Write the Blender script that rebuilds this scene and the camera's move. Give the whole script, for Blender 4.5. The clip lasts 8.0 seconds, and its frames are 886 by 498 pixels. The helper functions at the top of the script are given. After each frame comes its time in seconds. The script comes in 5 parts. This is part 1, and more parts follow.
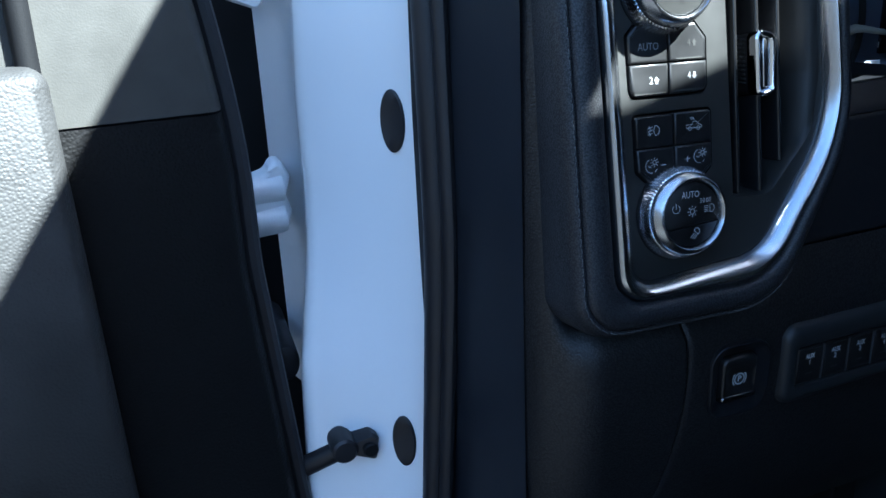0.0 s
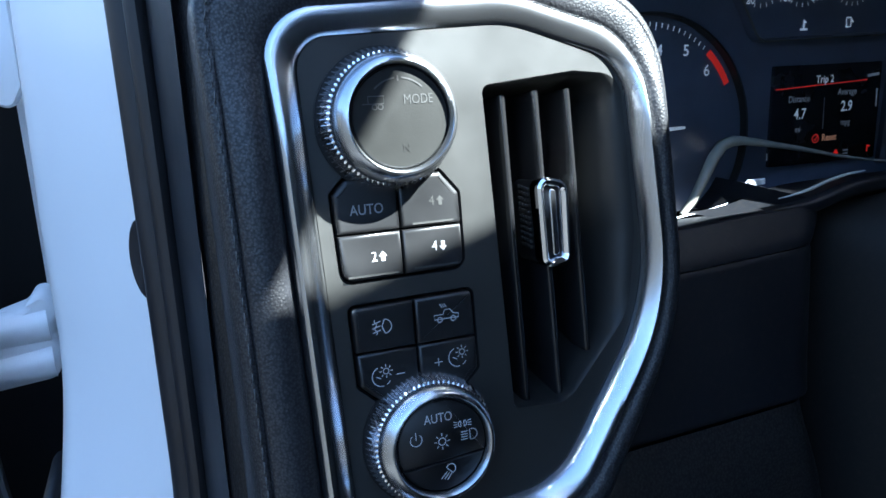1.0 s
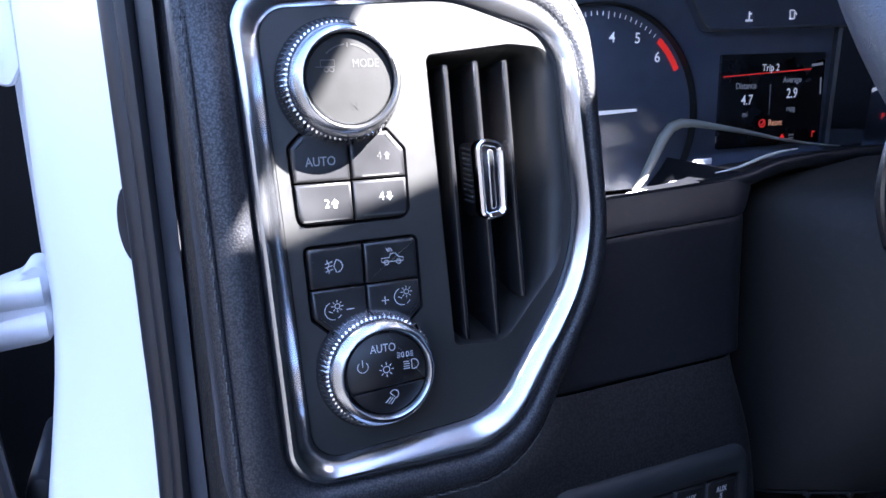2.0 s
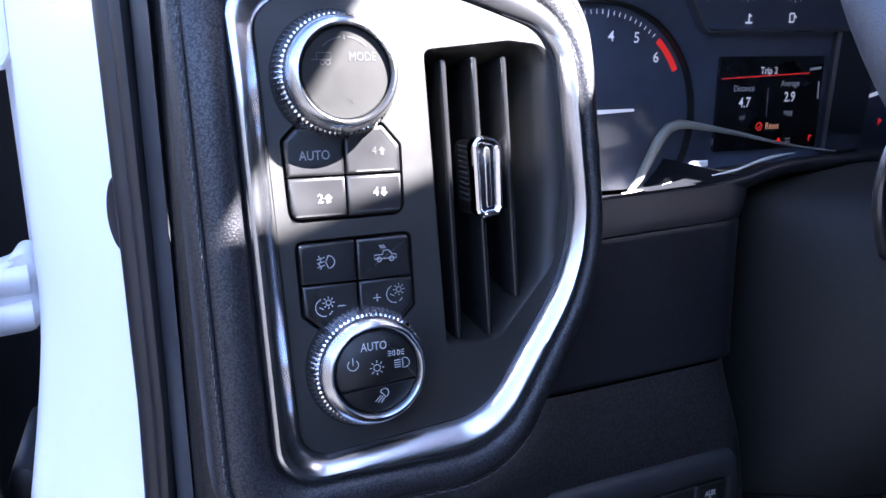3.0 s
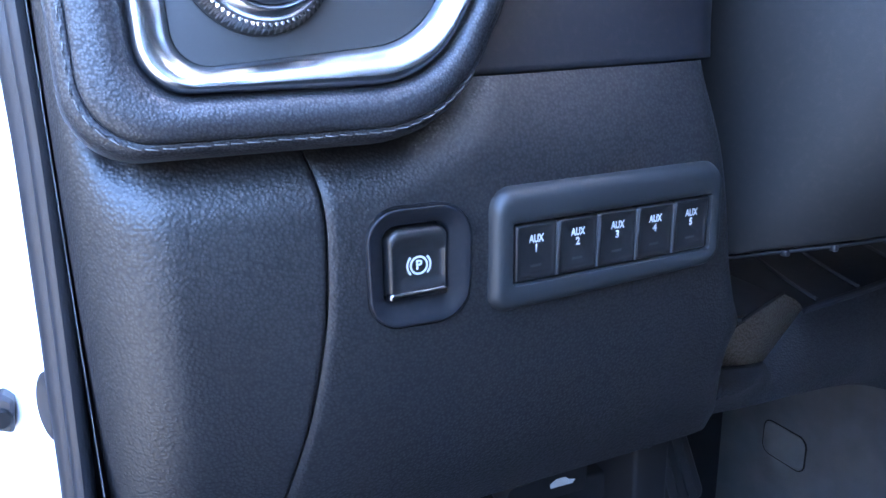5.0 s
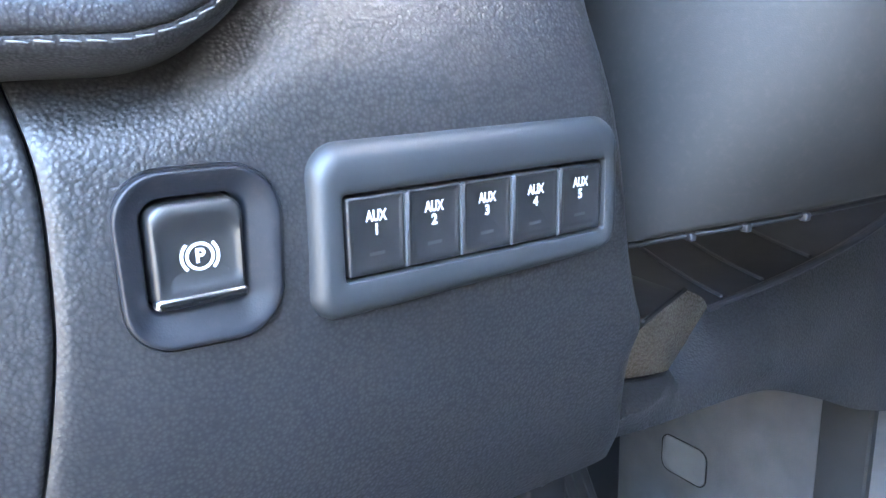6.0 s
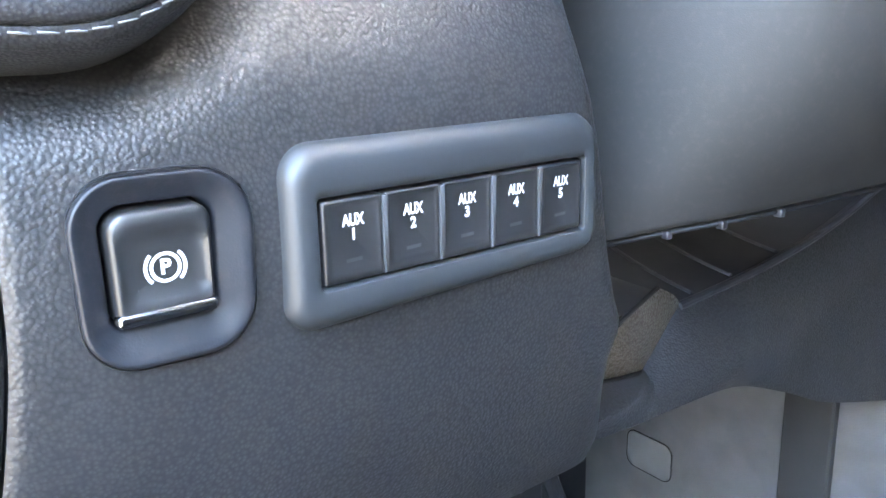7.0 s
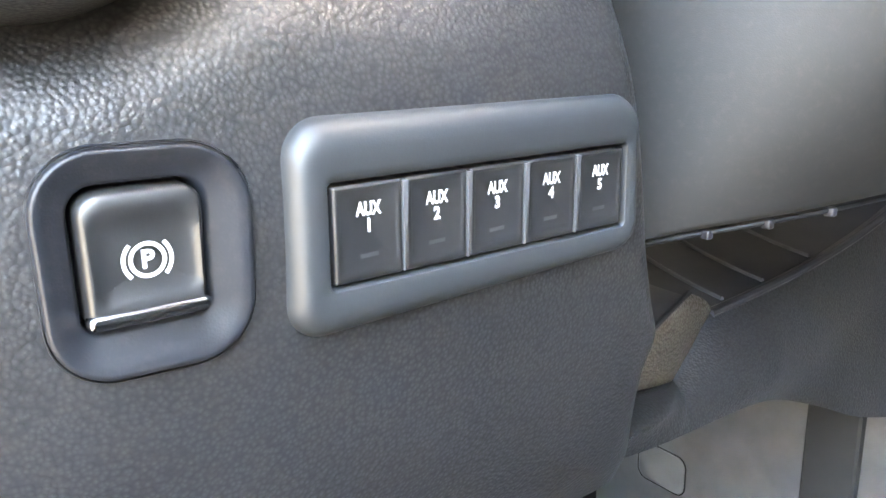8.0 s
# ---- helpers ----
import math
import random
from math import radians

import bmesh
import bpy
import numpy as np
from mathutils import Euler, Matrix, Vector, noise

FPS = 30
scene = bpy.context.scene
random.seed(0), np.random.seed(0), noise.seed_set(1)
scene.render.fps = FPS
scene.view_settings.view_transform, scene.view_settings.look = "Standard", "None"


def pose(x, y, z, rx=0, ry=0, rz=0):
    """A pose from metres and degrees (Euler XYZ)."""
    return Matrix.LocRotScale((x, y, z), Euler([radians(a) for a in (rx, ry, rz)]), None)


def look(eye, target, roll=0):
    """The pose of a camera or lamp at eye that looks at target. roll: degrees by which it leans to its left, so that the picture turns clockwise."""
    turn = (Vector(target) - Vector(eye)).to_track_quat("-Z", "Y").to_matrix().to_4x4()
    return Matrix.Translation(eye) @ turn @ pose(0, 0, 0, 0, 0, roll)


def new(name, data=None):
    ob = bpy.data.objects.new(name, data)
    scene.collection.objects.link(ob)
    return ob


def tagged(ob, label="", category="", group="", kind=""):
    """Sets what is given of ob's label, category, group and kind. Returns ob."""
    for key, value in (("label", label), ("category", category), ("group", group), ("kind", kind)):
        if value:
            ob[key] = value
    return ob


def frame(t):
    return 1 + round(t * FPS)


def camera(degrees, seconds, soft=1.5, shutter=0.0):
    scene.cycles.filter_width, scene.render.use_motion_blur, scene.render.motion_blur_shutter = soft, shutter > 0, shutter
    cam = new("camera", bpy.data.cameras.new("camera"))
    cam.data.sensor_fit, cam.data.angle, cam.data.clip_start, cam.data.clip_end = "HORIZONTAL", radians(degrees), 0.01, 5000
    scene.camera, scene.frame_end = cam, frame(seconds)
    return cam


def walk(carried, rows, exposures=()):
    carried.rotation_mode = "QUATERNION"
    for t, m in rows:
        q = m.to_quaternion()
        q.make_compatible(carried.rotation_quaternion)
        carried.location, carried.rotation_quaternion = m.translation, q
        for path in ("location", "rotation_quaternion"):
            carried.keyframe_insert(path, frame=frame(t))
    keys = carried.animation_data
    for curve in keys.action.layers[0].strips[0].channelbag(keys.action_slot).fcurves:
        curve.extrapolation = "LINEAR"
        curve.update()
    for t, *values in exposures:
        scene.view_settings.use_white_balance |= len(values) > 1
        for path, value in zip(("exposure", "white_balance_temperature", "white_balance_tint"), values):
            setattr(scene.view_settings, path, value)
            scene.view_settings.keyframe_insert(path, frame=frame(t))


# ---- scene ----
cam = camera(59.9, 8.0)
PATH = [
    (0, (0.0298, 0.042, 1.3405), (0.6188, 1.85, 0.7205), -2.7),
    (0.3, (0.0888, 0.087, 1.3455), (0.7058, 1.897, 0.7615), -2.5),
    (0.5, (0.1248, 0.11, 1.3485), (0.7598, 1.924, 0.7935), -2.5),
    (1, (0.1848, 0.127, 1.3635), (0.8408, 1.95, 0.8695), -2.2),
    (1.5, (0.1978, 0.102, 1.3575), (0.8318, 1.951, 0.9345), -2.4),
    (2, (0.1908, 0.084, 1.3505), (0.8498, 1.91, 0.8685), -1.6),
    (2.2, (0.1918, 0.089, 1.3485), (0.8618, 1.908, 0.8545), -1.1),
    (3.3, (0.1908, 0.087, 1.3515), (0.8648, 1.902, 0.8495), -0.0),
    (3.5, (0.1898, 0.086, 1.3475), (0.8618, 1.899, 0.8355), 0.1),
    (4, (0.1908, 0.082, 1.3375), (0.8948, 1.888, 0.8425), 0.2),
    (4.3, (0.1898, 0.078, 1.2915), (0.8768, 1.894, 0.8105), -0.3),
    (4.5, (0.1878, 0.083, 1.2575), (0.8678, 1.889, 0.7325), -0.6),
    (4.7, (0.1958, 0.088, 1.2295), (0.8738, 1.897, 0.7105), -0.7),
    (5, (0.2168, 0.108, 1.2065), (0.9518, 1.887, 0.6655), -1.2),
    (5.2, (0.2328, 0.129, 1.1995), (1.0198, 1.864, 0.5885), -0.4),
    (6.3, (0.2728, 0.179, 1.1625), (1.3318, 1.817, 0.7225), -1.8),
    (6.5, (0.2708, 0.183, 1.1615), (1.3558, 1.803, 0.7175), -1.7),
    (7, (0.2698, 0.186, 1.1685), (1.3648, 1.789, 0.6835), -1.6),
    (7.5, (0.2748, 0.194, 1.1615), (1.3648, 1.81, 0.7155), -1.0),
    (8, (0.2798, 0.213, 1.1595), (1.3748, 1.817, 0.6835), -0.9),
]
walk(cam, [(t, look(eye, target, roll)) for t, eye, target, roll in PATH],
     [(0.0, 3.70, 5150, 2), (1.0, 4.05, 5250, 3), (1.5, 4.45, 5400, 10), (2.0, 5.1, 5600, 20), (4.0, 5.1, 5680, 23), (4.5, 5.5, 5620, 21), (5.0, 7.3, 5300, 15), (6.4, 8.97, 6950, 8), (7.5, 8.97, 7450, 8), (8.0, 9.2, 8700, 9)])

# ---------------------------------------------------------------- light
SUN = Vector((0.44, -0.39, 0.62)).normalized()
world = bpy.data.worlds.new("sky")
scene.world = world
world.use_nodes = True
sky = world.node_tree.nodes.new("ShaderNodeTexSky")
sky.sky_type, sky.sun_disc = "NISHITA", False
sky.sun_elevation, sky.sun_rotation = math.asin(SUN.z), math.atan2(SUN.x, SUN.y)
backing = world.node_tree.nodes["Background"]
backing.inputs["Strength"].default_value = 0.05
world.node_tree.links.new(sky.outputs["Color"], backing.inputs["Color"])
sun = new("sun", bpy.data.lights.new("sun", "SUN"))
sun.data.energy, sun.data.angle, sun.data.color = 5.0, radians(0.6), (1.0, 0.94, 0.82)
sun.matrix_world = look(SUN * 20, (0, 0, 0))


# ---------------------------------------------------------------- materials
def material(name, colour, rough=0.5, metal=0.0, grain=0.0, size=0.0012, blotch=0.15, blotch_size=0.03, rough_var=0.08, coat=0.0, emit=0.0, dust=0.0, specular=0.5, pit_shade=0.0):
    """A surface with grain relief of cells size metres wide, and slow variation of colour and gloss."""
    m = bpy.data.materials.new(name)
    m.use_nodes = True
    nt, n = m.node_tree, m.node_tree.nodes
    b = n["Principled BSDF"]
    b.inputs["Base Color"].default_value = (*colour, 1)
    b.inputs["Roughness"].default_value = rough
    b.inputs["Metallic"].default_value = metal
    b.inputs["Specular IOR Level"].default_value = specular
    b.inputs["Coat Weight"].default_value = coat
    b.inputs["Coat Roughness"].default_value = 0.08
    if emit:
        b.inputs["Emission Color"].default_value, b.inputs["Emission Strength"].default_value = (*colour, 1), emit
    tc = n.new("ShaderNodeTexCoord")
    slow = n.new("ShaderNodeTexNoise")
    slow.inputs["Scale"].default_value, slow.inputs["Detail"].default_value = 1 / blotch_size, 5
    nt.links.new(tc.outputs["Object"], slow.inputs["Vector"])
    if blotch:
        ramp = n.new("ShaderNodeMapRange")
        ramp.inputs["From Min"].default_value, ramp.inputs["From Max"].default_value = 0.3, 0.7
        ramp.inputs["To Min"].default_value, ramp.inputs["To Max"].default_value = 1 - blotch, 1 + blotch
        mul = n.new("ShaderNodeMix")
        mul.data_type, mul.blend_type = "RGBA", "MULTIPLY"
        mul.inputs["Factor"].default_value = 1
        mul.inputs["A"].default_value = (*colour, 1)
        nt.links.new(slow.outputs["Fac"], ramp.inputs["Value"])
        nt.links.new(ramp.outputs["Result"], mul.inputs["B"])
        last = mul.outputs["Result"]
        if dust:
            fine = n.new("ShaderNodeTexNoise")
            fine.inputs["Scale"].default_value, fine.inputs["Detail"].default_value, fine.inputs["Roughness"].default_value = 260, 8, 0.75
            nt.links.new(tc.outputs["Object"], fine.inputs["Vector"])
            dr = n.new("ShaderNodeMapRange")
            dr.inputs["From Min"].default_value, dr.inputs["From Max"].default_value = 0.5, 0.8
            dr.inputs["To Max"].default_value = dust
            nt.links.new(fine.outputs["Fac"], dr.inputs["Value"])
            dm = n.new("ShaderNodeMix")
            dm.data_type = "RGBA"
            dm.inputs["B"].default_value = (0.28, 0.22, 0.16, 1)
            nt.links.new(dr.outputs["Result"], dm.inputs["Factor"])
            nt.links.new(last, dm.inputs["A"])
            last = dm.outputs["Result"]
        nt.links.new(last, b.inputs["Base Color"])
    if rough_var:
        rr = n.new("ShaderNodeMapRange")
        rr.inputs["From Min"].default_value, rr.inputs["From Max"].default_value = 0.3, 0.7
        rr.inputs["To Min"].default_value, rr.inputs["To Max"].default_value = max(0.02, rough - rough_var), min(1, rough + rough_var)
        nt.links.new(slow.outputs["Fac"], rr.inputs["Value"])
        nt.links.new(rr.outputs["Result"], b.inputs["Roughness"])
    if grain:
        wob = n.new("ShaderNodeTexNoise")
        wob.inputs["Scale"].default_value = 0.9 / size
        nt.links.new(tc.outputs["Object"], wob.inputs["Vector"])
        add = n.new("ShaderNodeVectorMath")
        add.operation = "MULTIPLY_ADD"
        add.inputs[1].default_value = (size * 0.2,) * 3
        nt.links.new(wob.outputs["Color"], add.inputs[0])
        nt.links.new(tc.outputs["Object"], add.inputs[2])
        cell = n.new("ShaderNodeTexVoronoi")
        cell.feature = "SMOOTH_F1"
        cell.inputs["Smoothness"].default_value = 0.5
        cell.inputs["Scale"].default_value = 1 / size
        nt.links.new(add.outputs["Vector"], cell.inputs["Vector"])
        bump = n.new("ShaderNodeBump")
        bump.invert = True
        bump.inputs["Strength"].default_value = min(1.0, grain)
        bump.inputs["Distance"].default_value = size * 0.3
        nt.links.new(cell.outputs["Distance"], bump.inputs["Height"])
        nt.links.new(bump.outputs["Normal"], b.inputs["Normal"])
        # weaker reflection in the grain's hollows, imitating the shade there
        if pit_shade:
            pr = n.new("ShaderNodeMapRange")
            pr.inputs["From Min"].default_value, pr.inputs["From Max"].default_value = 0.1, 0.7
            pr.inputs["To Min"].default_value, pr.inputs["To Max"].default_value = 1 + pit_shade, 1 - pit_shade
            nt.links.new(cell.outputs["Distance"], pr.inputs["Value"])
            sp = n.new("ShaderNodeMath")
            sp.operation = "MULTIPLY"
            sp.inputs[1].default_value = specular
            nt.links.new(pr.outputs["Result"], sp.inputs[0])
            nt.links.new(sp.outputs["Value"], b.inputs["Specular IOR Level"])
    return m


GRAINED = material("grained_plastic", (0.0070, 0.0070, 0.0078), 0.47, grain=0.55, size=0.00128, blotch=0.06, rough_var=0.03, dust=0.05, pit_shade=0.26)
SMOOTHP = material("smooth_plastic", (0.0056, 0.0064, 0.0086), 0.46, specular=0.30, grain=0.12, size=0.0006, blotch=0.08, rough_var=0.03, dust=0.05)
LEATHER = material("stitched_leather", (0.0135, 0.0138, 0.0158), 0.46, grain=0.6, size=0.0009, blotch=0.08, rough_var=0.03, pit_shade=0.45)
PLATE = material("satin_black_plate", (0.0142, 0.0140, 0.0126), 0.49, grain=0.08, size=0.0004)
STRIPM = material("smooth_side_strip", (0.026, 0.030, 0.040), 0.42, grain=0.08, size=0.0006, blotch=0.08, rough_var=0.03)
COLUMNP = material("column_plastic", (0.0120, 0.0114, 0.0108), 0.62, specular=0.30, grain=0.2, size=0.0005, blotch=0.06, rough_var=0.03, dust=0.035)
SLATM = material("glossy_slat", (0.010, 0.010, 0.0105), 0.2, blotch=0.05, rough_var=0.03)
BEZELP = material("soft_touch_bezel", (0.0118, 0.0132, 0.0146), 0.50, specular=0.42, grain=0.08, size=0.0005, blotch=0.06, rough_var=0.03)
SMOKE = material("smoky_chrome", (0.22, 0.22, 0.23), 0.22, metal=1.0, blotch=0.03, rough_var=0.02)
BUTTON = material("button_plastic", (0.0066, 0.0066, 0.0070), 0.42, grain=0.1, size=0.0004)
CAPM = material("knob_cap", (0.0080, 0.0079, 0.0066), 0.5, metal=0.0, grain=0.1, size=0.0005, specular=0.25)
CHROME = material("satin_chrome", (0.46, 0.47, 0.49), 0.26, metal=1.0, blotch=0.02, rough_var=0.015, blotch_size=0.06)
BRIGHT = material("bright_chrome", (0.78, 0.78, 0.80), 0.09, metal=1.0, blotch=0.03, rough_var=0.03)
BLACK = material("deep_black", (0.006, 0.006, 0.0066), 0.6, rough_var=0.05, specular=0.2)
RUBBER = material("rubber_seal", (0.0105, 0.0103, 0.0125), 0.50, grain=0.2, size=0.0008)
WHITE = material("white_paint", (0.80, 0.81, 0.82), 0.30, coat=0.5, blotch=0.012, blotch_size=0.10, rough_var=0.0)
MARK = material("white_marking", (0.34, 0.345, 0.35), 0.5, blotch=0.05)
THREAD = material("grey_thread", (0.095, 0.095, 0.095), 0.9, specular=0.1, grain=0.5, size=0.0004)
ARMREST = material("grey_armrest_leather", (0.030, 0.0295, 0.029), 0.55, specular=0.3, grain=0.6, size=0.0020)
BLOCKER = material("dark_blocking_wall", (0.012, 0.0122, 0.013), 0.9, grain=0.5, size=0.02, blotch=0.3, blotch_size=0.5)
DOORM = material("dark_door_leather", (0.0055, 0.0054, 0.0056), 0.62, specular=0.16, grain=0.7, size=0.0022)
# cluster face lightened and blued to carry the haze reflected in its lens
CLUSTER = material("hazed_cluster_face", (0.080, 0.096, 0.140), 0.35)
LIT_WHITE = material("lit_white", (0.75, 0.80, 0.88), 0.5, emit=0.012, blotch=0)
LIT_DIM = material("lit_grey", (0.30, 0.33, 0.38), 0.5, emit=0.009, blotch=0)
LIT_RED = material("lit_red", (0.80, 0.03, 0.02), 0.5, emit=0.014, blotch=0)
SCREEN = material("screen_black", (0.012, 0.0135, 0.018), 0.25, blotch=0.05)
CABIN = material("dark_cabin_trim", (0.021, 0.018, 0.015), 0.6, grain=0.3, size=0.002)
CARPET = material("grey_carpet", (0.026, 0.023, 0.020), 0.95, grain=0.9, size=0.003, blotch=0.25)
CONSOLE = material("grey_console", (0.175, 0.168, 0.160), 0.5, grain=0.4, size=0.0015, dust=0.15)
HEADLINER = material("headliner_cloth", (0.20, 0.20, 0.20), 0.9, grain=0.4, size=0.002)
PALE = material("pale_door_vinyl", (0.046, 0.045, 0.041), 0.6, specular=0.25, grain=0.2, size=0.0012)
ASPHALT = material("asphalt", (0.019, 0.019, 0.020), 0.9, grain=0.8, size=0.012, blotch=0.25, blotch_size=0.6)


# ---------------------------------------------------------------- building tools
def rounded(corners, n=8):
    """Corners (u, v, radius) in order: the outline with its corners rounded, n + 1 points a corner."""
    out = []
    for i, (u, v, r) in enumerate(corners):
        p = Vector((u, v))
        a, b = Vector(corners[i - 1][:2]) - p, Vector(corners[(i + 1) % len(corners)][:2]) - p
        a.normalize(), b.normalize()
        half = a.angle(b) / 2
        d = r / math.tan(half)
        c = p + (a + b).normalized() * (r / math.sin(half))
        s, e = p + a * d - c, p + b * d - c
        turn = math.atan2(s.x * e.y - s.y * e.x, s.dot(e))
        for k in range(n + 1):
            f = turn * k / n
            out.append((c.x + s.x * math.cos(f) - s.y * math.sin(f), c.y + s.x * math.sin(f) + s.y * math.cos(f)))
    return out


def box_outline(u0, v0, u1, v1, r, n=6):
    return rounded([(u0, v0, r), (u1, v0, r), (u1, v1, r), (u0, v1, r)], n)


def offset(loop, d):
    """The outline moved outwards by d (inwards: minus)."""
    k, out = len(loop), []
    area = sum(loop[i - 1][0] * loop[i][1] - loop[i][0] * loop[i - 1][1] for i in range(k))
    sign = 1 if area > 0 else -1
    for i in range(k):
        a, b, c = Vector(loop[i - 1]), Vector(loop[i]), Vector(loop[(i + 1) % k])
        e, f = b - a, c - b
        if e.length < 1e-7:
            e = f
        if f.length < 1e-7:
            f = e
        m = e.normalized() + f.normalized()
        m.normalize()
        q = b + Vector((m.y, -m.x)) * d * sign
        out.append((q.x, q.y))
    return out


def lerp2(a, b, f):
    return [(p[0] + (q[0] - p[0]) * f, p[1] + (q[1] - p[1]) * f) for p, q in zip(a, b)]


def skin(loops, close=True, first=False, last=True, bm=None):
    """Quads between loops of 3D points; the first and last loop may be capped."""
    bm = bm or bmesh.new()
    rows = [[bm.verts.new(p) for p in loop] for loop in loops]
    for a, b in zip(rows, rows[1:]):
        k = len(a)
        for i in range(k if close else k - 1):
            j = (i + 1) % k
            bm.faces.new((a[i], a[j], b[j], b[i]))
    if first:
        bm.faces.new(rows[0][::-1])
    if last:
        bm.faces.new(rows[-1])
    return bm


def slab(bm, lo, hi, bevel=0.0):
    """A box between two corners, its edges bevelled, added to bm."""
    made = bmesh.ops.create_cube(bm, size=1)["verts"]
    for v in made:
        v.co = [l + (h - l) * (c + 0.5) for l, h, c in zip(lo, hi, v.co)]
    if bevel:
        edges = list({e for v in made for e in v.link_edges})
        bmesh.ops.bevel(bm, geom=edges, offset=bevel, segments=3, affect="EDGES", profile=0.5)
    return bm


def tube(points, radius, sides=10, caps=True, bm=None, squash=1.0, up=(0, 0, 1)):
    """A tube along 3D points; radius is a number or one for each point."""
    pts = [Vector(p) for p in points]
    loops = []
    for i, p in enumerate(pts):
        d = (pts[min(i + 1, len(pts) - 1)] - pts[max(i - 1, 0)]).normalized()
        side = d.cross(Vector(up))
        if side.length < 1e-4:
            side = d.cross(Vector((1, 0, 0)))
        side.normalize()
        top = side.cross(d)
        r = radius[i] if isinstance(radius, (list, tuple)) else radius
        loops.append([p + side * (r * math.cos(a)) + top * (r * squash * math.sin(a)) for a in (2 * math.pi * k / sides for k in range(sides))])
    return skin(loops, True, caps, caps, bm)


def surface(f, us, vs, bm=None):
    """A grid of quads over f(u, v)."""
    bm = bm or bmesh.new()
    rows = [[bm.verts.new(f(u, v)) for u in us] for v in vs]
    for a, b in zip(rows, rows[1:]):
        for i in range(len(a) - 1):
            bm.faces.new((a[i], a[i + 1], b[i + 1], b[i]))
    return bm


def span(a, b, n):
    return [a + (b - a) * k / n for k in range(n + 1)]


def curve_at(table, s):
    """Smooth reading of a short table of (s, value)."""
    if s <= table[0][0]:
        return table[0][1]
    for i, ((a, p), (b, q)) in enumerate(zip(table, table[1:])):
        if s <= b:
            f = (s - a) / (b - a)
            before, after = table[max(i - 1, 0)], table[min(i + 2, len(table) - 1)]
            m0 = (q - before[1]) / (b - before[0]) * (b - a)
            m1 = (after[1] - p) / (after[0] - a) * (b - a)
            return (2 * f**3 - 3 * f**2 + 1) * p + (f**3 - 2 * f**2 + f) * m0 + (-2 * f**3 + 3 * f**2) * q + (f**3 - f**2) * m1
    return table[-1][1]


def thing(name, at, label, category, group="", kind=""):
    ob = new(name)
    ob.location = at
    ob.empty_display_size = 0.01
    return tagged(ob, label, category, group, kind)


def part(name, bm, mat, parent=None, label="", sharp=35, tags=None):
    """Links a bmesh, given in world places, as one mesh under a thing or part."""
    bmesh.ops.recalc_face_normals(bm, faces=bm.faces)
    base = Vector((0, 0, 0))
    p = parent
    while p:
        base += p.location
        p = p.parent
    me = bpy.data.meshes.new(name)
    bmesh.ops.translate(bm, vec=-base, verts=bm.verts)
    bm.to_mesh(me)
    bm.free()
    me.materials.append(mat)
    me.polygons.foreach_set("use_smooth", [True] * len(me.polygons))
    me.set_sharp_from_angle(angle=radians(sharp))
    ob = new(name, me)
    ob.parent = parent
    if label:
        ob["label"] = label
    if tags:
        tagged(ob, **tags)
    return ob


# the plate of the light controls leans a little: u is x, v is z, w stands out of it
LEANING = 0.127


def on_plate(u, v, w=0.0):
    return Vector((u, 0.3735 + LEANING * (v - 1.30) - 0.992 * w, v + 0.126 * w))


def on_wall(y):
    """A map for an upright face at depth y."""
    return lambda u, v, w=0.0: Vector((u, y - w, v))


def raise_loop(loop, w, put=on_plate):
    return [put(u, v, w) for u, v in loop]


def disc(cu, cv, r, n=40):
    return [(cu + r * math.cos(2 * math.pi * k / n), cv + r * math.sin(2 * math.pi * k / n)) for k in range(n)]


def holed(outer, holes, put=on_plate, w=0.0):
    """A flat face with holes."""
    bm = bmesh.new()
    for loop in [outer, *holes]:
        vs = [bm.verts.new(put(u, v, w)) for u, v in loop]
        for a, b in zip(vs, vs[1:] + vs[:1]):
            bm.edges.new((a, b))
    bmesh.ops.triangle_fill(bm, use_beauty=True, use_dissolve=False, edges=bm.edges)
    return bm


def strokes(lines, width, put, w, bm=None, lift=0.00012):
    """Printed line work: each polyline a thin raised ribbon."""
    bm = bm or bmesh.new()
    for line in lines:
        pts = [Vector(p) for p in line]
        closed = (pts[0] - pts[-1]).length < 1e-6 and len(pts) > 2
        left, right = [], []
        for i, p in enumerate(pts):
            a = pts[i - 1] if i else (pts[-2] if closed else p)
            b = pts[i + 1] if i < len(pts) - 1 else (pts[1] if closed else p)
            d = (b - a).normalized()
            s = Vector((-d.y, d.x)) * width / 2
            left.append(p + s), right.append(p - s)
        for i in range(len(pts) - 1):
            q = [left[i], left[i + 1], right[i + 1], right[i]]
            bm.faces.new([bm.verts.new(put(c.x, c.y, w + lift)) for c in q])
    return bm


def arc(cu, cv, r, a0, a1, n=14):
    return [(cu + r * math.cos(radians(a0 + (a1 - a0) * k / n)), cv + r * math.sin(radians(a0 + (a1 - a0) * k / n))) for k in range(n + 1)]


